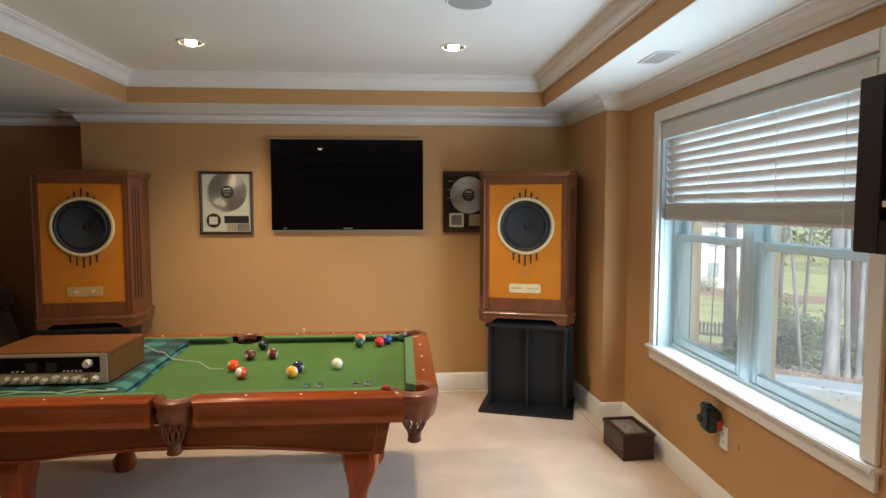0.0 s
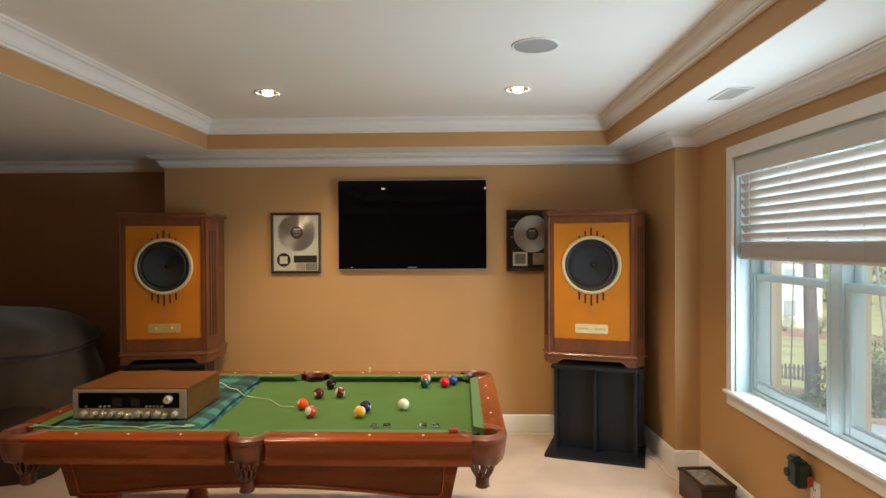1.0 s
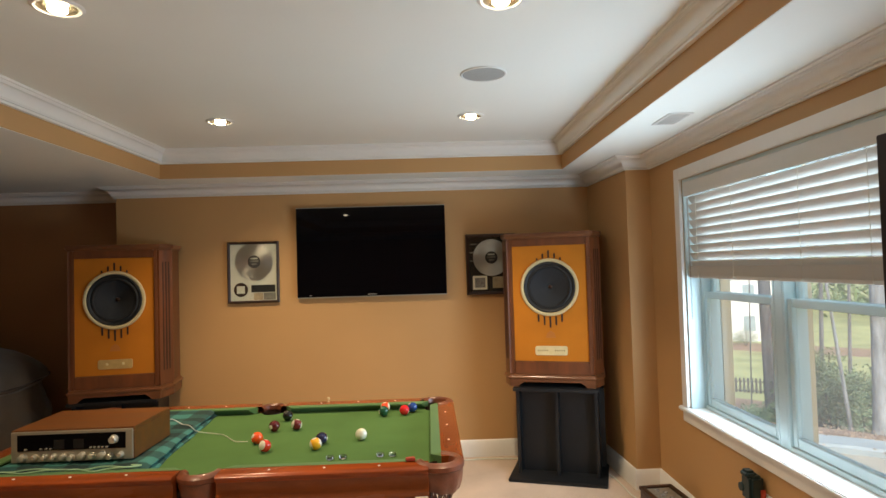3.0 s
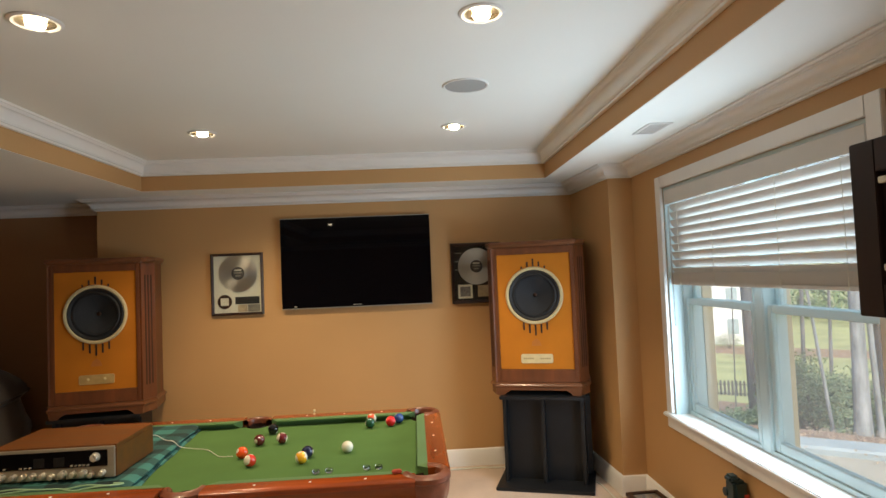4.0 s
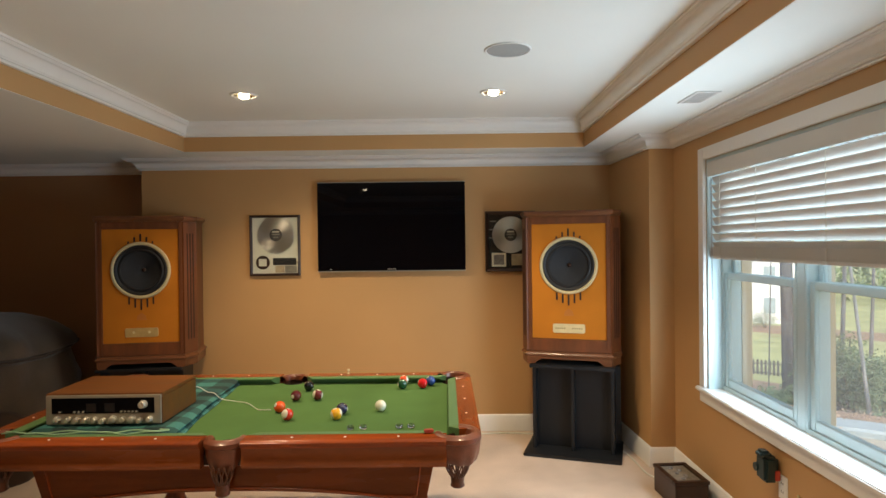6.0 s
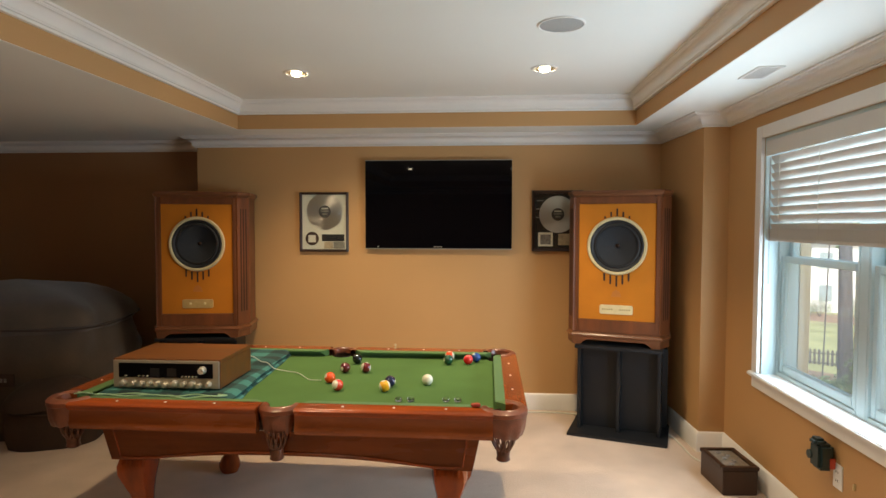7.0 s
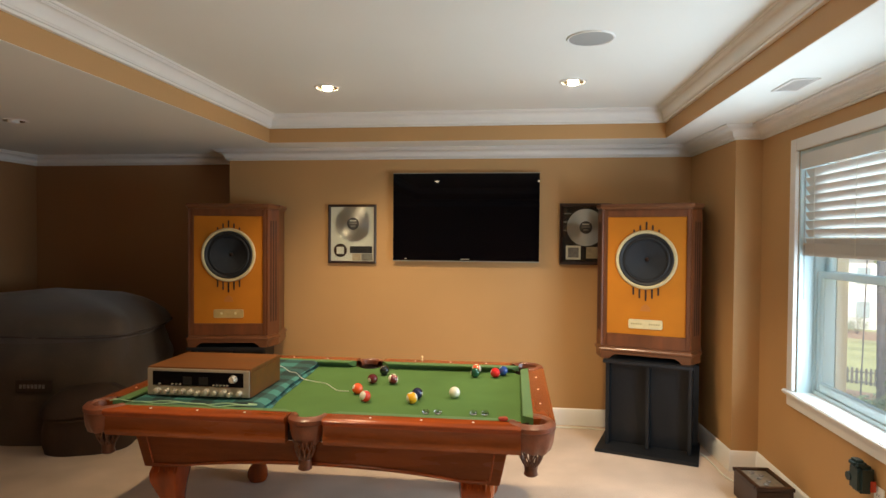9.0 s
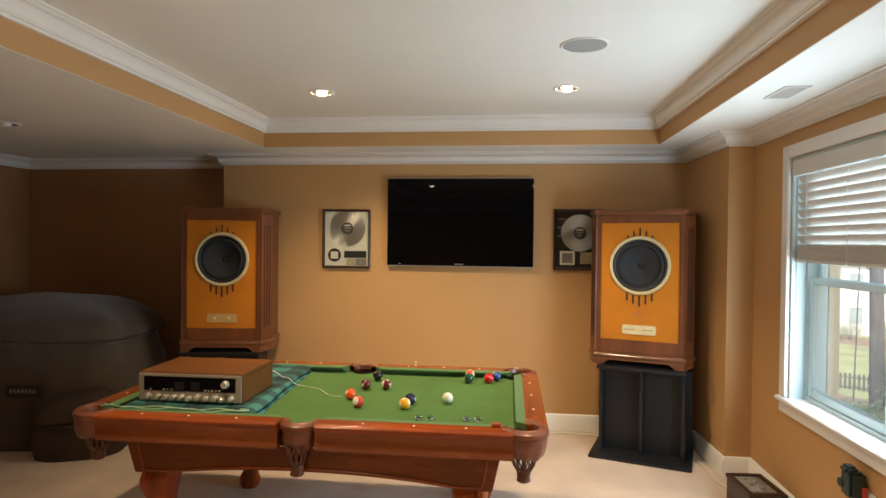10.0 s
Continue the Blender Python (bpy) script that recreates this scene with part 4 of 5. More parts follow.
def ball(x, y, color, stripe, label, turn):
    bm = bmesh.new()
    bmesh.ops.create_uvsphere(bm, u_segments=28, v_segments=18, radius=BALL)
    ob = part("billiard_ball", bm, ball_mat("ball_" + label.split()[0], color, stripe), smooth=True)
    ob.matrix_world = pose(x, y, CLOTH + BALL + 0.0004, *turn)
    return tagged(ob, label, "billiard ball", "billiard balls")


ball(-0.094, 3.945, (0.006, 0.006, 0.007), False, "black glossy billiard ball on the felt", (20, 40, 0))
ball(-0.114, 3.728, (0.11, 0.010, 0.012), False, "maroon glossy billiard ball on the felt", (80, 0, 60))
ball(0.0, 3.742, (0.14, 0.012, 0.014), True, "maroon striped billiard ball on the felt", (0, -75, 20))
ball(-0.142, 3.512, (0.85, 0.09, 0.012), False, "orange glossy billiard ball beside a striped one", (0, 30, 40))
ball(-0.067, 3.376, (0.62, 0.035, 0.015), True, "red striped billiard ball, white side up", (0, -70, 55))
ball(0.182, 3.466, (0.012, 0.014, 0.055), False, "navy glossy billiard ball behind a yellow one", (15, 0, 0))
ball(0.169, 3.378, (0.80, 0.40, 0.02), True, "yellow striped billiard ball on the felt", (0, 75, 20))
ball(0.368, 3.512, (0.74, 0.72, 0.58), False, "white cue ball on the green felt", (0, 0, 0))
ball(0.447, 4.066, (0.80, 0.075, 0.012), True, "orange striped billiard ball near the cushion", (0, 82, 0))
ball(0.445, 3.968, (0.012, 0.075, 0.035), False, "green glossy billiard ball near the cushion", (40, 0, 20))
ball(0.562, 3.982, (0.68, 0.012, 0.014), False, "red glossy billiard ball near the corner pocket", (0, 20, 0))
ball(0.607, 4.040, (0.02, 0.06, 0.24), False, "blue glossy billiard ball near the corner pocket", (0, 50, 0))

# folded plaid blanket under the receiver
blanket = thing("folded_blanket", pose(0, 0, 0), "dark green and teal plaid blanket folded flat on the table", "blanket")
bx0, bx1, by0_, by1_ = -1.17, -0.555, 3.105, 4.155


def blanket_layer(z, inset, seed, thick=0.004):
    """A closed sheet with soft waves, its rim turned down."""
    rings = []
    nx, ny = 30, 40
    for j in range(ny + 1):
        top = []
        for i in range(nx + 1):
            u, v = i / nx, j / ny
            x = bx0 + inset + (bx1 - bx0 - 2 * inset) * u + 0.012 * noise.noise((v * 5, seed, 0)) + 0.075 * (1 - v) * u
            y = by0_ + inset + (by1_ - by0_ - 2 * inset) * v + 0.012 * noise.noise((u * 5, seed, 3))
            rim = math.sqrt(min(1.0, min(u, 1 - u, v, 1 - v) / 0.05))
            wave = 0.004 + 0.006 * noise.noise((x * 6, y * 6, seed)) + 0.003 * noise.noise((x * 15, y * 15, seed))
            top.append(Vector((x, y, z + (0.010 + max(-0.004, wave)) * rim)))
        low = [p - Vector((0, 0, thick)) for p in reversed(top)]
        rings.append(top + low)
    return loft(bmesh.new(), rings)


part("lower_fold", blanket_layer(CLOTH + 0.005, 0.0, 1.3), PLAID, blanket, smooth=True)
part("upper_fold", blanket_layer(CLOTH + 0.027, 0.010, 7.7), PLAID, blanket, smooth=True)
for base, lift, wave, seed in ((3.070, 0.008, 0.011, 0.0), (3.094, 0.005, 0.008, 2.0)):
    pts = [(-1.22 + 0.0385 * i, base + wave * math.sin(1.7 * i + seed) * (0.5 + 0.5 * math.sin(0.6 * i)), TOP + lift + 0.005 * math.sin(0.8 * i + seed)) for i in range(18)]
    pts += [(-0.535, 3.085, TOP + 0.008), (-0.512, 3.108, TOP + 0.006), (-0.56, 3.122, TOP + 0.005)] if seed == 0 else [(-0.525, 3.106, TOP + 0.005)]
    part("hem", tube(curve_points(pts), 0.0030, 6), HEM, blanket, "pale green whipped hem", True)

# receiver
RZ = CLOTH + 0.036
rc = thing("stereo_receiver", pose(-0.843, 3.187, RZ, 0, 0, 0.6), "vintage silver stereo receiver in a walnut case on the blanket", "stereo receiver")
RW, RD, RH = 0.262, 0.37, 0.150
for x in (-0.21, 0.21):
    for y in (0.05, 0.31):
        part("foot", lathe([(0.014, -0.012), (0.016, 0.0), (0.0005, 0.0)], 14, pose(x, y, 0.012)), RUBBER, rc)

part("top_panel", boxed(-RW, RW, 0.004, RD, RH - 0.016, RH, bevel=0.002), WALNUT_H, rc, "walnut veneer top")
for sx in (-1, 1):
    x0, x1 = sorted((sx * RW, sx * (RW - 0.016)))
    part("side_panel", boxed(x0, x1, 0.004, RD, 0.012, RH - 0.0165, bevel=0.002), WALNUT_H, rc, "walnut veneer side")
part("chassis", boxed(-RW + 0.017, RW - 0.017, 0.012, RD - 0.004, 0.0125, RH - 0.017), STAND, rc)
part("face_plate", boxed(-RW + 0.004, RW - 0.004, -0.006, 0.0115, 0.014, RH - 0.006, bevel=0.002), SILVER, rc, "brushed silver face plate")
part("dial_glass", boxed(-RW + 0.032, RW - 0.032, -0.0085, -0.0055, 0.063, RH - 0.018, bevel=0.001), GLOSSBLACK, rc, "black glass tuning dial")
for x in (-0.052, 0.03):
    part("meter", boxed(x - 0.022, x + 0.022, -0.0098, -0.0084, 0.07, 0.108), STAND, rc, "dark tuning meter")
m = pose(0.182, -0.0085, 0.103, 90)
part("tuning_knob", lathe([(0.019, 0), (0.019, 0.004), (0.0155, 0.006), (0.015, 0.022), (0.0135, 0.024), (0.0005, 0.024)], 24, m), KNOB, rc, "chrome tuning knob", True)
for k, x in enumerate((-0.205, -0.155, -0.115, -0.075, -0.035, 0.0, 0.045, 0.09, 0.13, 0.165, 0.21)):
    r = 0.0155 if k in (0, 6, 8) else 0.0118
    m = pose(x, -0.006, 0.036 - (0.006 if k in (5, 9) else 0), 90)
    part("control_knob", lathe([(r * 1.15, 0), (r * 1.1, 0.003), (r, 0.005), (r * 0.92, 0.021), (r * 0.75, 0.023), (0.0005, 0.023)], 18, m), KNOB, rc, "silver control knob", True)
for x in (-0.19, -0.125, -0.105, -0.085, 0.085, 0.102, 0.119, 0.136, 0.153):
    part("toggle_switch", tube([(x, -0.008, 0.071), (x, -0.019, 0.073)], [0.003, 0.004], 8), KNOB, rc, "chrome toggle")
cord = tagged(part("cord", tube(curve_points([(-0.70, 3.56, RZ + 0.03), (-0.66, 3.72, RZ + 0.05), (-0.60, 3.74, CLOTH + 0.052), (-0.555, 3.72, CLOTH + 0.050), (-0.515, 3.715, CLOTH + 0.020), (-0.45, 3.728, CLOTH + 0.003), (-0.37, 3.69, CLOTH + 0.003), (-0.30, 3.60, CLOTH + 0.003), (-0.26, 3.555, CLOTH + 0.003), (-0.20, 3.552, CLOTH + 0.003)]), 0.0020, 6), CORD, smooth=True), "thin off-white cord trailing over blanket and felt", "cord")
for x, y in ((0.262, 3.222), (0.319, 3.226), (0.484, 3.236), (0.538, 3.237)):
    cup = tagged(part("glass_caster_cup", lathe([(0.0005, 0.001), (0.013, 0.001), (0.017, 0.004), (0.017, 0.013), (0.015, 0.016), (0.012, 0.013), (0.009, 0.007), (0.0005, 0.006)], 24), CLEAR, smooth=True), "small clear glass caster cup on the felt", "caster cup", "clear glass caster cups")
    cup.matrix_world = pose(x, y, CLOTH + 0.001)
chalk = tagged(part("cue_chalk", boxed(-0.02, 0.02, -0.013, 0.013, 0, 0.013, bevel=0.003), mat("red_chalk", (0.34, 0.045, 0.02), 0.7, vary=0.2, large=60)), "small red-brown chalk block on the rail", "cue chalk")
chalk.matrix_world = pose(0.625, 3.045, TOP + 0.003, 0, 0, 12)
knob = thing("brass_finial", pose(0.09, 4.215, TOP + 0.002), "small brass knob standing on the far rail", "knob")
part("stem", lathe([(0.008, 0), (0.007, 0.003), (0.003, 0.006), (0.003, 0.012)], 14), BRASS, knob, smooth=True)
part("head", lathe([(0.003, 0.012), (0.008, 0.016), (0.009, 0.021), (0.006, 0.027), (0.0005, 0.028)], 14), BRASS, knob, smooth=True)

# ---- floor things ----
def soft_mass(rx, ry, h, seed, lumps=0.06, flat=0.62, seg=44):
    """A slumped sack: wide foot, bulging side, sagging top."""
    rings = []
    for k in range(23):
        t = k / 22
        z = h * t
        w = (1 - max(0, (t - flat) / (1 - flat)) ** 2.3) ** 0.5 if t > flat else 0.93 + 0.07 * math.sin(t / flat * math.pi)
        w = max(w, 0.03)
        ring = []
        for i in range(seg):
            a = 2 * math.pi * i / seg
            sq = (abs(math.cos(a)) ** 3 + abs(math.sin(a)) ** 3) ** (-1 / 3)
            l = 1 + lumps * noise.noise((2 * math.cos(a) + seed, 2 * math.sin(a), 2.5 * t)) + 0.4 * lumps * noise.noise((6 * math.cos(a), 6 * math.sin(a) + seed, 7 * t))
            zz = z + (0.05 * noise.noise((1.6 * math.cos(a) * w, 1.6 * math.sin(a) * w, seed)) * t)
            ring.append(Vector((rx * w * sq * l * math.cos(a), ry * w * sq * l * math.sin(a), max(0.0, zz))))
        rings.append(ring)
    return loft(bmesh.new(), rings)


bag = thing("bean_bag_chair", pose(-3.08, 5.0, FLOOR, 0, 0, 8), "large slumped grey bean bag chair in the dark recess", "bean bag")
part("cover", soft_mass(0.80, 0.64, 1.11, 2.2, 0.11, 0.70), BAG, bag, smooth=True)
seam = []
for i in range(45):
    a = 2 * math.pi * i / 44
    sq = (abs(math.cos(a)) ** 3 + abs(math.sin(a)) ** 3) ** (-1 / 3)
    seam.append((0.815 * sq * math.cos(a), 0.652 * sq * math.sin(a), 0.80 + 0.015 * math.sin(3 * a)))
part("seam", tube(seam, 0.007, 6), BAG_DARK, bag, "dark piped seam", True)
lab = part("sewn_label", boxed(-0.13, 0.13, -0.012, 0.0, -0.045, 0.045, bevel=0.003, turn=pose(0.22, -0.655, 0.46)), BAG_DARK, bag, "dark sewn label")
bm = bmesh.new()
for i in range(7):
    box(bm, -0.10 + i * 0.027, -0.082 + i * 0.027, -0.0142, -0.0118, -0.014, 0.014, turn=pose(0.22, -0.655, 0.46))
part("writing_bars", bm, GREYPRINT, lab, "pale writing bars")
pouf = thing("floor_pouf", pose(-2.45, 4.56, FLOOR, 0, 0, 20), "dark brown soft round floor pouf on the carpet", "pouf")
part("cover", soft_mass(0.31, 0.29, 0.46, 5.1, 0.06, 0.55, 36), BAG_DARK, pouf, smooth=True)
part("piping", tube([(0.315 * math.cos(2 * math.pi * i / 36), 0.295 * math.sin(2 * math.pi * i / 36), 0.25) for i in range(37)], 0.008, 6), BAG_DARK, pouf, smooth=True)

ck = thing("keepsake_box", pose(2.060, 4.02, FLOOR, 0, 0, 4), "dark wooden box with a framed glass lid on the carpet", "box")
part("case", boxed(-0.03, 0.17, -0.04, 0.26, 0.0, 0.145, bevel=0.004), FRAMEBLACK, ck)
bm = boxed(-0.036, 0.176, -0.046, -0.016, 0.146, 0.168, bevel=0.003)
box(bm, -0.036, 0.176, 0.236, 0.266, 0.146, 0.168, bevel=0.003)
box(bm, -0.036, -0.006, -0.016, 0.236, 0.146, 0.168, bevel=0.003)
box(bm, 0.146, 0.176, -0.016, 0.236, 0.146, 0.168, bevel=0.003)
lid = part("lid_frame", bm, FRAMEBLACK, ck)
part("lid_panel", boxed(-0.006, 0.146, -0.016, 0.236, 0.146, 0.158), GREYPLATE, lid, "grey lid panel with pale ornaments")
for k in range(5):
    part("ornament", lathe([(0.014, 0), (0.016, 0.004), (0.010, 0.008), (0.0005, 0.009)], 12, pose(0.05 + 0.035 * (k % 2), 0.03 + 0.042 * k, 0.158)), GREYPRINT, lid, "grey ornament", True)

outlet = thing("wall_outlet", pose(EAST, 3.335, 0.43), "white duplex wall outlet plate", "outlet")
part("plate", boxed(-0.006, 0, -0.036, 0.036, -0.058, 0.058, bevel=0.002), PLASTIC, outlet)
for z in (-0.02, 0.02):
    sock = part("socket", boxed(-0.008, -0.0055, -0.017, 0.017, z - 0.014, z + 0.014, bevel=0.001), PLASTIC, outlet)
    for y in (-0.007, 0.007):
        part("slot", boxed(-0.0088, -0.0078, y - 0.0016, y + 0.0016, z - 0.004, z + 0.006), DARKSLOT, sock, "dark plug slot")
tool = thing("plug_in_charger", pose(EAST - 0.008, 3.39, 0.51), "dark green plug-in charger with a red side in the outlet", "charger")
part("body", boxed(-0.075, -0.004, -0.045, 0.045, -0.065, 0.06, bevel=0.014), GREENPLASTIC, tool)
part("side", boxed(-0.028, -0.004, -0.052, -0.044, -0.05, 0.0, bevel=0.003), REDPLASTIC, tool, "red side cap")
part("head", boxed(-0.085, -0.03, -0.03, 0.035, 0.045, 0.082, bevel=0.012), GREENPLASTIC, tool)
part("dial", lathe([(0.022, 0), (0.02, 0.012), (0.0005, 0.013)], 16, pose(-0.07, 0.035, -0.01, 0, -90)), GREENPLASTIC, tool, smooth=True)
scuff = tagged(part("wall_hook", boxed(EAST - 0.012, EAST, 3.205, 3.213, 0.42, 0.45, bevel=0.002), BRASS), "tiny metal hook on the window wall", "hook")
fl = tagged(part("floor_cable", tube(curve_points([(0.55, 5.43, FLOOR + 0.006), (0.9, 5.40, FLOOR + 0.006), (1.2, 5.41, FLOOR + 0.006), (1.5, 5.37, FLOOR + 0.006)]), 0.006, 6), CORD, smooth=True), "white cable lying along the baseboard", "cable")
fl = tagged(part("floor_cable", tube(curve_points([(1.98, 5.02, FLOOR + 0.006), (2.03, 4.90, FLOOR + 0.006), (2.045, 4.70, FLOOR + 0.006), (2.055, 4.52, FLOOR + 0.006), (2.13, 4.38, FLOOR + 0.006), (2.2, 4.33, FLOOR + 0.006)]), 0.005, 6), CORD, smooth=True), "white cable lying along the baseboard", "cable")

# display case on the window wall
case = thing("wall_display_case", pose(EAST, 2.335, 1.438), "dark brown wooden display case hung beside the window", "display case")
D, CW, CH = 0.182, 0.62, 0.535
part("case_body", boxed(-D + 0.02, 0, -CW, 0, 0, CH, bevel=0.003), ESPRESSO, case)
bm = bmesh.new()
for a in ((-0.10, 0.0, 0.0, CH), (-CW, -CW + 0.10, 0.0, CH), (-CW + 0.10, -0.10, 0.0, 0.10), (-CW + 0.10, -0.10, CH - 0.10, CH)):
    box(bm, -D, -D + 0.0195, a[0], a[1], a[2], a[3], bevel=0.003)
part("front_frame", bm, ESPRESSO, case)
for z in (0.14, 0.40):
    part("shelf_edge", boxed(-D + 0.003, -D + 0.0192, -CW + 0.103, -0.103, z, z + 0.02, bevel=0.002), IVORY, case, "pale inner strip")
for i in range(4):
    for k in range(5):
        part("tile_print", boxed(-D + 0.014, -D + 0.0195, -0.165 - 0.07 * i, -0.12 - 0.07 * i, 0.17 + 0.045 * k, 0.20 + 0.045 * k, bevel=0.002), GREYPRINT, case, "small grey square")

# ---- the garden ----
EYE = Vector((0.73, 0.545))


def ground_height(r):
    marks = ((0, -0.05), (5.2, -0.05), (7, -0.22), (10, -0.85), (15, -2.2), (36, -6.0), (64, -6.4), (140, -6.0), (400, 6.0))
    for (a, za), (b, zb) in zip(marks, marks[1:]):
        if r <= b:
            return za + (zb - za) * (r - a) / (b - a)
    return marks[-1][1]


def at_bearing(dx, dy, r):
    d = Vector((dx, dy)).normalized()
    p = EYE + d * r
    return p.x, p.y, ground_height(r)


rings = []
radii = [5.0, 5.5, 6.0, 6.48, 7.2, 8.2, 9.5, 11, 13, 16, 20, 25, 31, 35, 40, 48, 56, 62, 70, 100, 150, 250, 400]
for r in radii:
    ring = []
    for i in range(81):
        a = radians(-100 + 200 * i / 80)
        w = r * (1 + 0.03 * noise.noise((3 * math.cos(a), 3 * math.sin(a), r * 0.05)))
        ring.append(Vector((EYE.x + w * math.cos(a), EYE.y + w * math.sin(a), ground_height(r) + (0.12 * noise.noise((r * 0.4 * math.cos(a), r * 0.4 * math.sin(a), 2)) if r > 8 else 0))))
    rings.append(ring)
inner = [Vector((EAST + 0.2, EYE.y + 5.0 * math.sin(radians(-100 + 200 * i / 80)) * 1.4, -0.05)) for i in range(81)]
for ring in rings:
    for v in ring:
        v.x = max(v.x, EAST + 0.2) if v.y < 6.0 else v.x
ground = structure("ground", loft(bmesh.new(), [inner] + rings, cap=False, closed=False), CONCRETE, "garden ground: patio, pine straw and lawn", "ground")
ground.data.materials.append(MULCH)
ground.data.materials.append(LAWN)
for p in ground.data.polygons:
    d = (Vector((p.center.x, p.center.y)) - EYE).length
    p.material_index = 0 if d < 6.5 else 1 if d < 33 or 57 < d < 62 else 2
edge = []
for i in range(41):
    a = radians(20 + 70 * i / 40)
    r = 6.5 + 0.12 * math.sin(3 * a)
    edge.append(Vector((EYE.x + r * math.cos(a), EYE.y + r * math.sin(a), ground_height(r))))
bm = loft(bmesh.new(), [[p + Vector((o * math.cos(radians(55)), o * math.sin(radians(55)), z)) for o, z in ((-0.16, -0.1), (-0.16, 0.07), (-0.13, 0.09), (0.16, 0.09), (0.2, 0.07), (0.2, -0.1))] for p in edge])
tagged(part("patio_edging", bm, EDGING), "curved blue-grey stone edging of the patio", "edging", "", "structure")


def tree(x, y, z, r, h, material, label, lean=0.0, crown=0, leaf=None, seed=1):
    t = thing("tree", pose(x, y, z), label, "tree", "garden trees")
    rnd = random.Random(seed)
    steps = [0.0, 0.02, 0.05, 0.1, 0.16, 0.23, 0.31, 0.4, 0.5, 0.62, 0.75, 0.88, 1.0]
    pts = [(lean * k + 0.9 * r * math.sin(2.2 * k + seed), 0.9 * r * math.sin(1.7 * k + 2 * seed), -0.15 + h * k) for k in steps]
    part("trunk", tube(pts, [r * (1.0 - 0.7 * k + 0.45 * math.exp(-k * 45)) for k in steps], 12), material, t, smooth=True)
    tips = []
    for k in range(9):
        a, s = rnd.uniform(0, 6.28), rnd.uniform(0.45, 0.95)
        b = Vector((lean * s, 0, h * s))
        l = h * rnd.uniform(0.12, 0.28)
        e = b + Vector((math.cos(a) * l, math.sin(a) * l, l * rnd.uniform(0.3, 0.9)))
        part("limb", tube([b, b.lerp(e, 0.5) + Vector((0, 0, 0.06 * l)), e], [r * 0.32, r * 0.2, r * 0.06], 6), material, t)
        tips += [e, b.lerp(e, 0.6)]
    if crown:
        leaves(t, tips, crown, h * 0.09, 0.10, leaf, rnd)
    return t


def leaves(parent, centres, count, spread, size, material, rnd, name="crown"):
    verts, faces = [], []
    for c in centres:
        for _ in range(count):
            p = c + Vector((rnd.gauss(0, 1), rnd.gauss(0, 1), rnd.gauss(0, 0.8))) * spread
            q = Euler((rnd.uniform(0, 6.3), rnd.uniform(0, 6.3), rnd.uniform(0, 6.3))).to_quaternion()
            s = size * rnd.uniform(0.6, 1.4)
            i = len(verts)
            verts += [p + q @ Vector(v) * s for v in ((0, -1, 0), (0.5, 0, 0.12), (0, 1, 0), (-0.5, 0, 0.12))]
            faces.append((i, i + 1, i + 2, i + 3))
    me = bpy.data.meshes.new(name)
    me.from_pydata(verts, [], faces)
    me.materials.append(material)
    ob = new(name, me)
    ob.parent = parent
    return ob


def shrub(x, y, z, r, h, seed, material=None):
    rnd = random.Random(seed)
    t = thing("shrub", pose(x, y, z), "leafy dark green garden shrub", "shrub", "garden shrubs")
    tips = []
    for k in range(11):
        a, s = rnd.uniform(0, 6.28), rnd.uniform(0.2, 1.0)
        e = Vector((math.cos(a) * r * s, math.sin(a) * r * s, h * (1.0 - 0.5 * s * s) * rnd.uniform(0.6, 1.05)))
        part("stem", tube([(0, 0, -0.1), (e.x * 0.4, e.y * 0.4, e.z * 0.55), e], [0.02, 0.014, 0.006], 5), BARK_DARK, t)
        tips += [e, e * 0.75, Vector((e.x * 0.9, e.y * 0.9, e.z * 0.45))]
    leaves(t, tips, 95, r * 0.21, 0.030, material or LEAF, rnd, "foliage")
    return t


x, y, z = at_bearing(0.499, 0.866, 13.5)
tree(x, y, z, 0.135, 11, BARK_GREY, "grey tree trunk standing before the lawn", 0.1, seed=3)
x, y, z = at_bearing(0.611, 0.791, 10.5)
tree(x, y, z, 0.105, 12, BARK_PALE, "pale grey tree trunk in pine straw", -0.1, seed=5)
x, y, z = at_bearing(0.627, 0.779, 16.0)
tree(x, y, z, 0.27, 13, BARK_DARK, "thick dark tree trunk among shrubs", 0.2, seed=9)
# bearing, range, trunk radius and lean of the slim stems
STEMS = ((0.581, 0.814, 10.9, 0.028, -0.9), (0.6205, 0.784, 10.6, 0.045, -0.25), (0.634, 0.773, 12.0, 0.05, 0.15), (0.477, 0.879, 14, 0.014, 0.2), (0.446, 0.895, 20, 0.10, -0.3), (0.57, 0.80, 24, 0.07, 0.3), (0.552, 0.834, 15, 0.05, 0.3), (0.68, 0.72, 17, 0.10, -0.3))
for n, (dx, dy, r, w, lean) in enumerate(STEMS):
    x, y, z = at_bearing(dx, dy, r)
    tree(x, y, z, w, 7 + n * 0.5, BARK_PALE if n < 3 else BARK_GREY, "slim pale sapling with bare limbs", lean, 10 if n in (5, 6) else 0, LEAF_PALE, seed=20 + n)
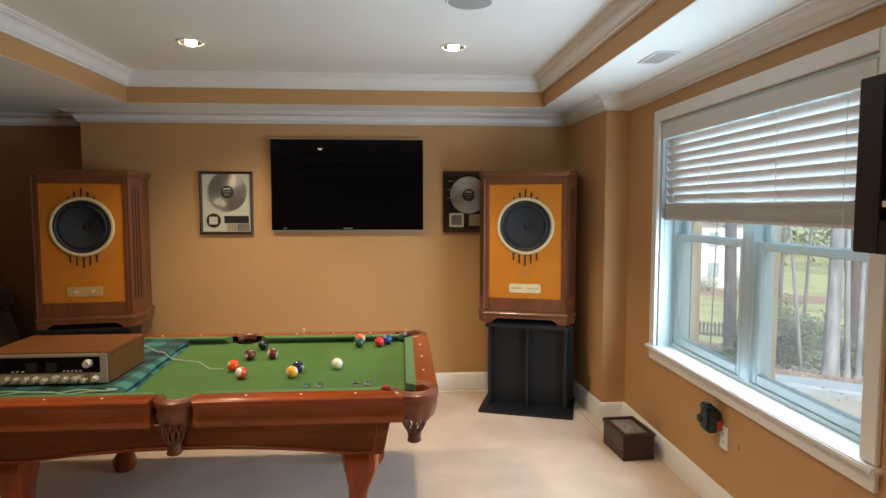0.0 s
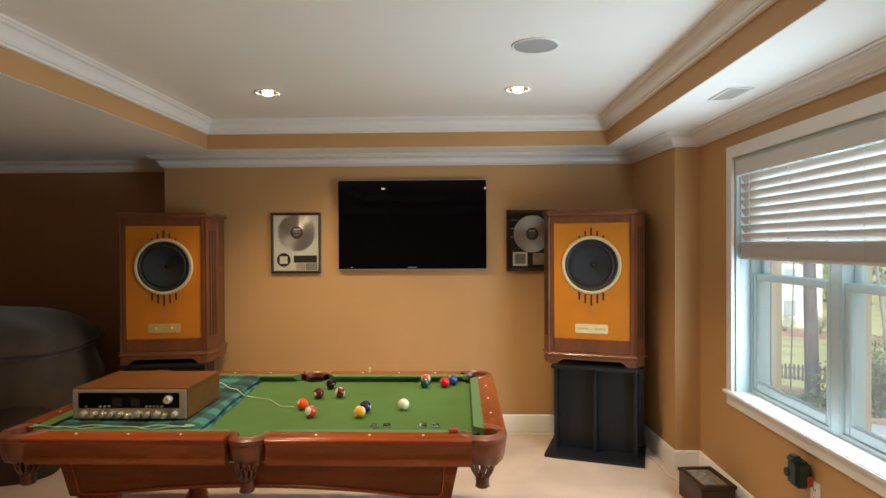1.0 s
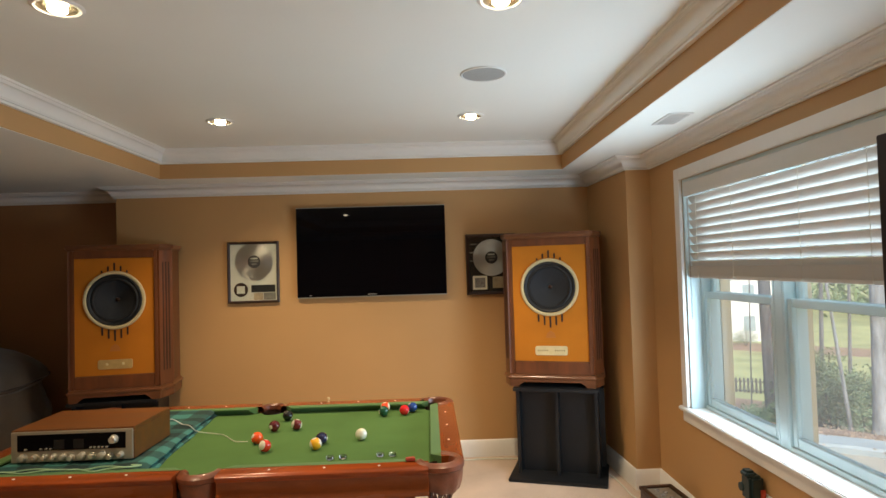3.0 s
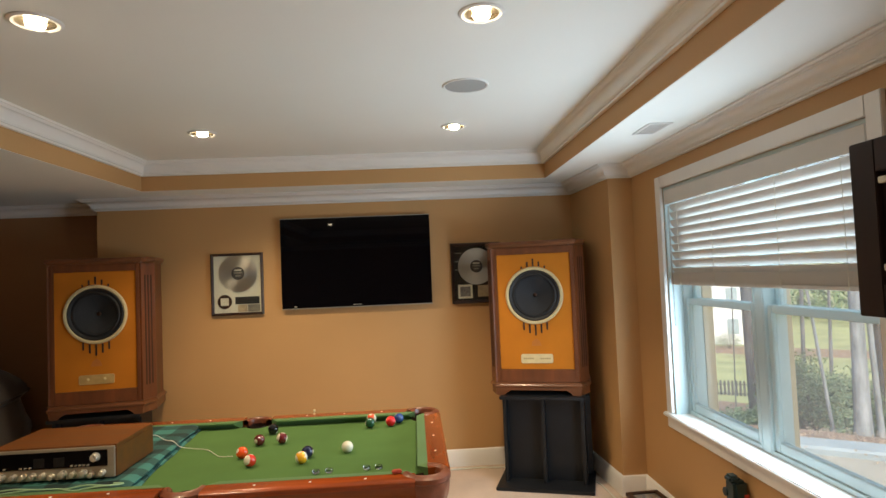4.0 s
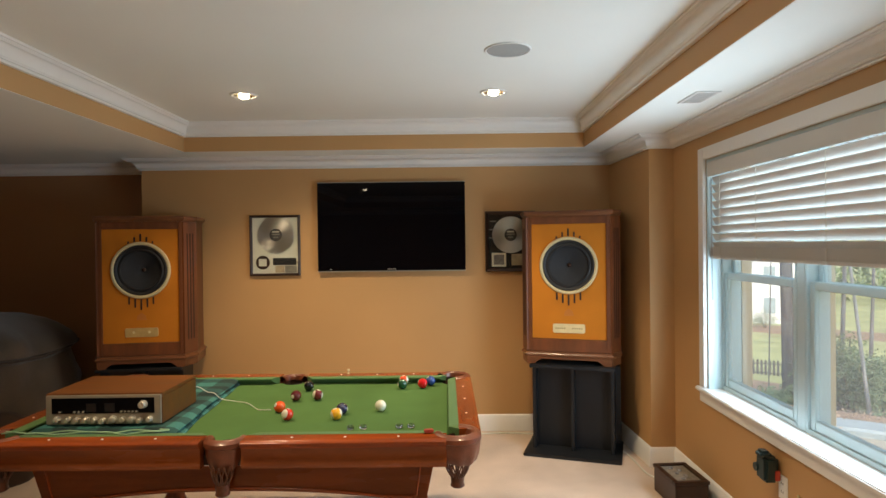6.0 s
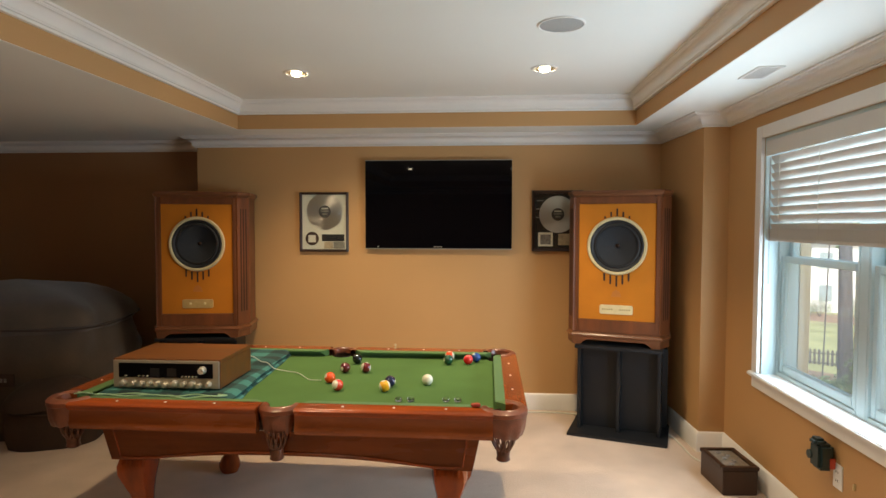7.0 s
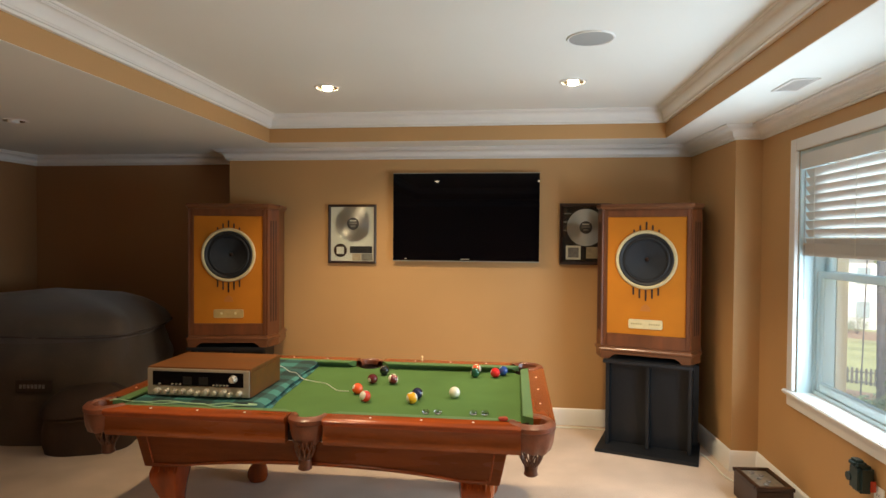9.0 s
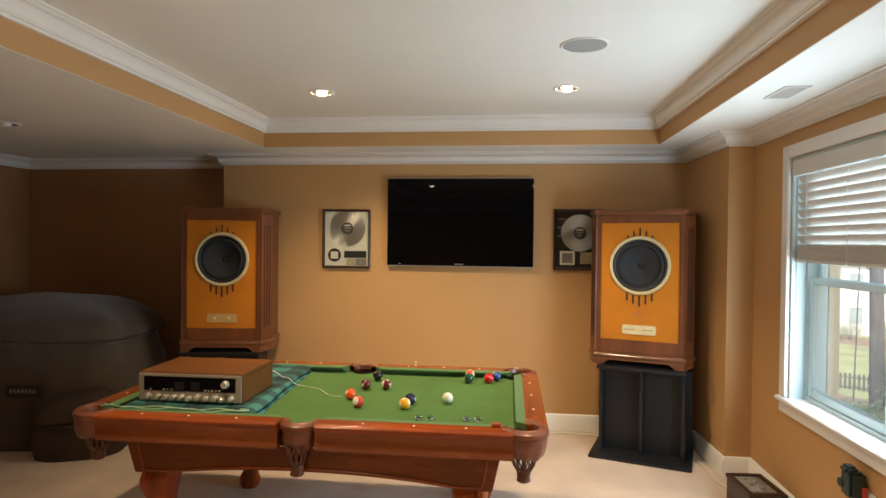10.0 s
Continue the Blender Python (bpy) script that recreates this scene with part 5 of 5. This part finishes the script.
# bearing, range, radius and height of the shrubs
SHRUBS = ((0.545, 0.838, 12.4, 0.6, 1.25), (0.563, 0.826, 12.0, 0.7, 1.0), (0.580, 0.815, 12.8, 0.6, 1.05), (0.600, 0.80, 13.0, 0.6, 1.15), (0.640, 0.768, 12.8, 0.6, 0.9), (0.556, 0.831, 14.5, 0.6, 1.9), (0.675, 0.738, 12.8, 0.9, 1.2), (0.455, 0.89, 13.4, 0.5, 0.26), (0.488, 0.873, 12.8, 0.45, 0.30))
for n, (dx, dy, r, w, h) in enumerate(SHRUBS):
    x, y, z = at_bearing(dx, dy, r)
    shrub(x, y, z, w, h, 50 + n, LEAF_PALE if n in (4, 5) else LEAF)
# picket fence between garden and lawn
fence = thing("picket_fence", pose(0, 0, 0), "weathered dark picket fence along the lawn", "fence")
pm = None
f0, f1 = Vector(at_bearing(0.36, 0.93, 37)), Vector(at_bearing(0.74, 0.66, 41))
run = f1 - f0
count = int(run.length / 0.2)
for i in range(count):
    p = f0 + run * (i / count)
    z = ground_height((Vector((p.x, p.y)) - EYE).length)
    if pm is None:
        bm = prism([(-0.055, 0), (0.055, 0), (0.055, 0.9), (0, 1.0), (-0.055, 0.9)], -0.012, 0.012, m=pose(0, 0, 0, 90))
        ob = part("picket", bm, FENCE, fence)
        pm = ob.data
    else:
        ob = new("picket", pm)
        ob.parent = fence
    ob.matrix_basis = pose(p.x, p.y, z, 0, 0, math.degrees(math.atan2(run.y, run.x)))
for k in (0.25, 0.75):
    pts = [f0 + run * (i / 30) for i in range(31)]
    part("rail", tube([(p.x, p.y + 0.03, ground_height((Vector((p.x, p.y)) - EYE).length) + k) for p in pts], 0.035, 6), FENCE, fence)
# white house on the far side of the lawn
hx, hy, hz = at_bearing(0.455, 0.885, 64)
house = thing("neighbour_house", pose(hx, hy, hz, 0, 0, -24), "white two-storey house beyond the lawn", "house")
part("wall", boxed(-9, 4.2, 0, 9, -1, 6.4), HOUSEWHITE, house)
part("roof", prism([(-9.6, 6.4), (4.8, 6.4), (-2.4, 10.5)], -0.5, 9.5, m=pose(0, 0, 0, 90) @ pose(0, 0, 0) @ Matrix.Diagonal((1, 1, -1, 1))), ROOF, house, "grey shingle roof")
for z in (0.9, 3.9):
    for x in (-7.2, -4.4, -1.6, 1.6):
        wi = part("window", boxed(x - 0.62, x + 0.62, -0.08, 0.05, z, z + 1.7), HOUSEWHITE, house)
        part("pane", boxed(x - 0.5, x + 0.5, -0.1, -0.082, z + 0.12, z + 1.58), DARKGLASS, wi, "dark window pane")
for n, dx in enumerate((0.428, 0.452, 0.474, 0.512)):
    x, y, z = at_bearing(dx, math.sqrt(1 - dx * dx), 60.5)
    shrub(x, y, z, 1.0, 1.7, 80 + n)
# far woods, uneven, many small clumps
rnd = random.Random(77)
woods = thing("far_woods", pose(0, 0, 0), "distant mixed woods behind the lawn", "woods", "", "stuff")
tips = []
for i in range(230):
    a = radians(rnd.uniform(8, 80))
    r = rnd.uniform(80, 120)
    tips.append(Vector((EYE.x + r * math.cos(a), EYE.y + r * math.sin(a), ground_height(r) + rnd.uniform(0.5, 15) * rnd.random() ** 0.5)))
leaves(woods, tips, 42, 1.7, 0.55, LEAF_PALE, rnd)

# loose pine straw over the bed beyond the patio
straw = tagged(new("pine_straw"), "loose brown pine straw over the garden bed", "pine straw", "", "stuff")
tips = []
for i in range(900):
    a, r = radians(rnd.uniform(28, 75)), rnd.uniform(6.2, 9.5)
    tips.append(Vector((EYE.x + r * math.cos(a), EYE.y + r * math.sin(a), ground_height(r) + 0.02)))
STRAW = mat("straw_litter", (0.38, 0.29, 0.22), 0.9, vary=0.4, large=2)
leaves(straw, tips, 9, 0.06, 0.014, STRAW, rnd, "litter")
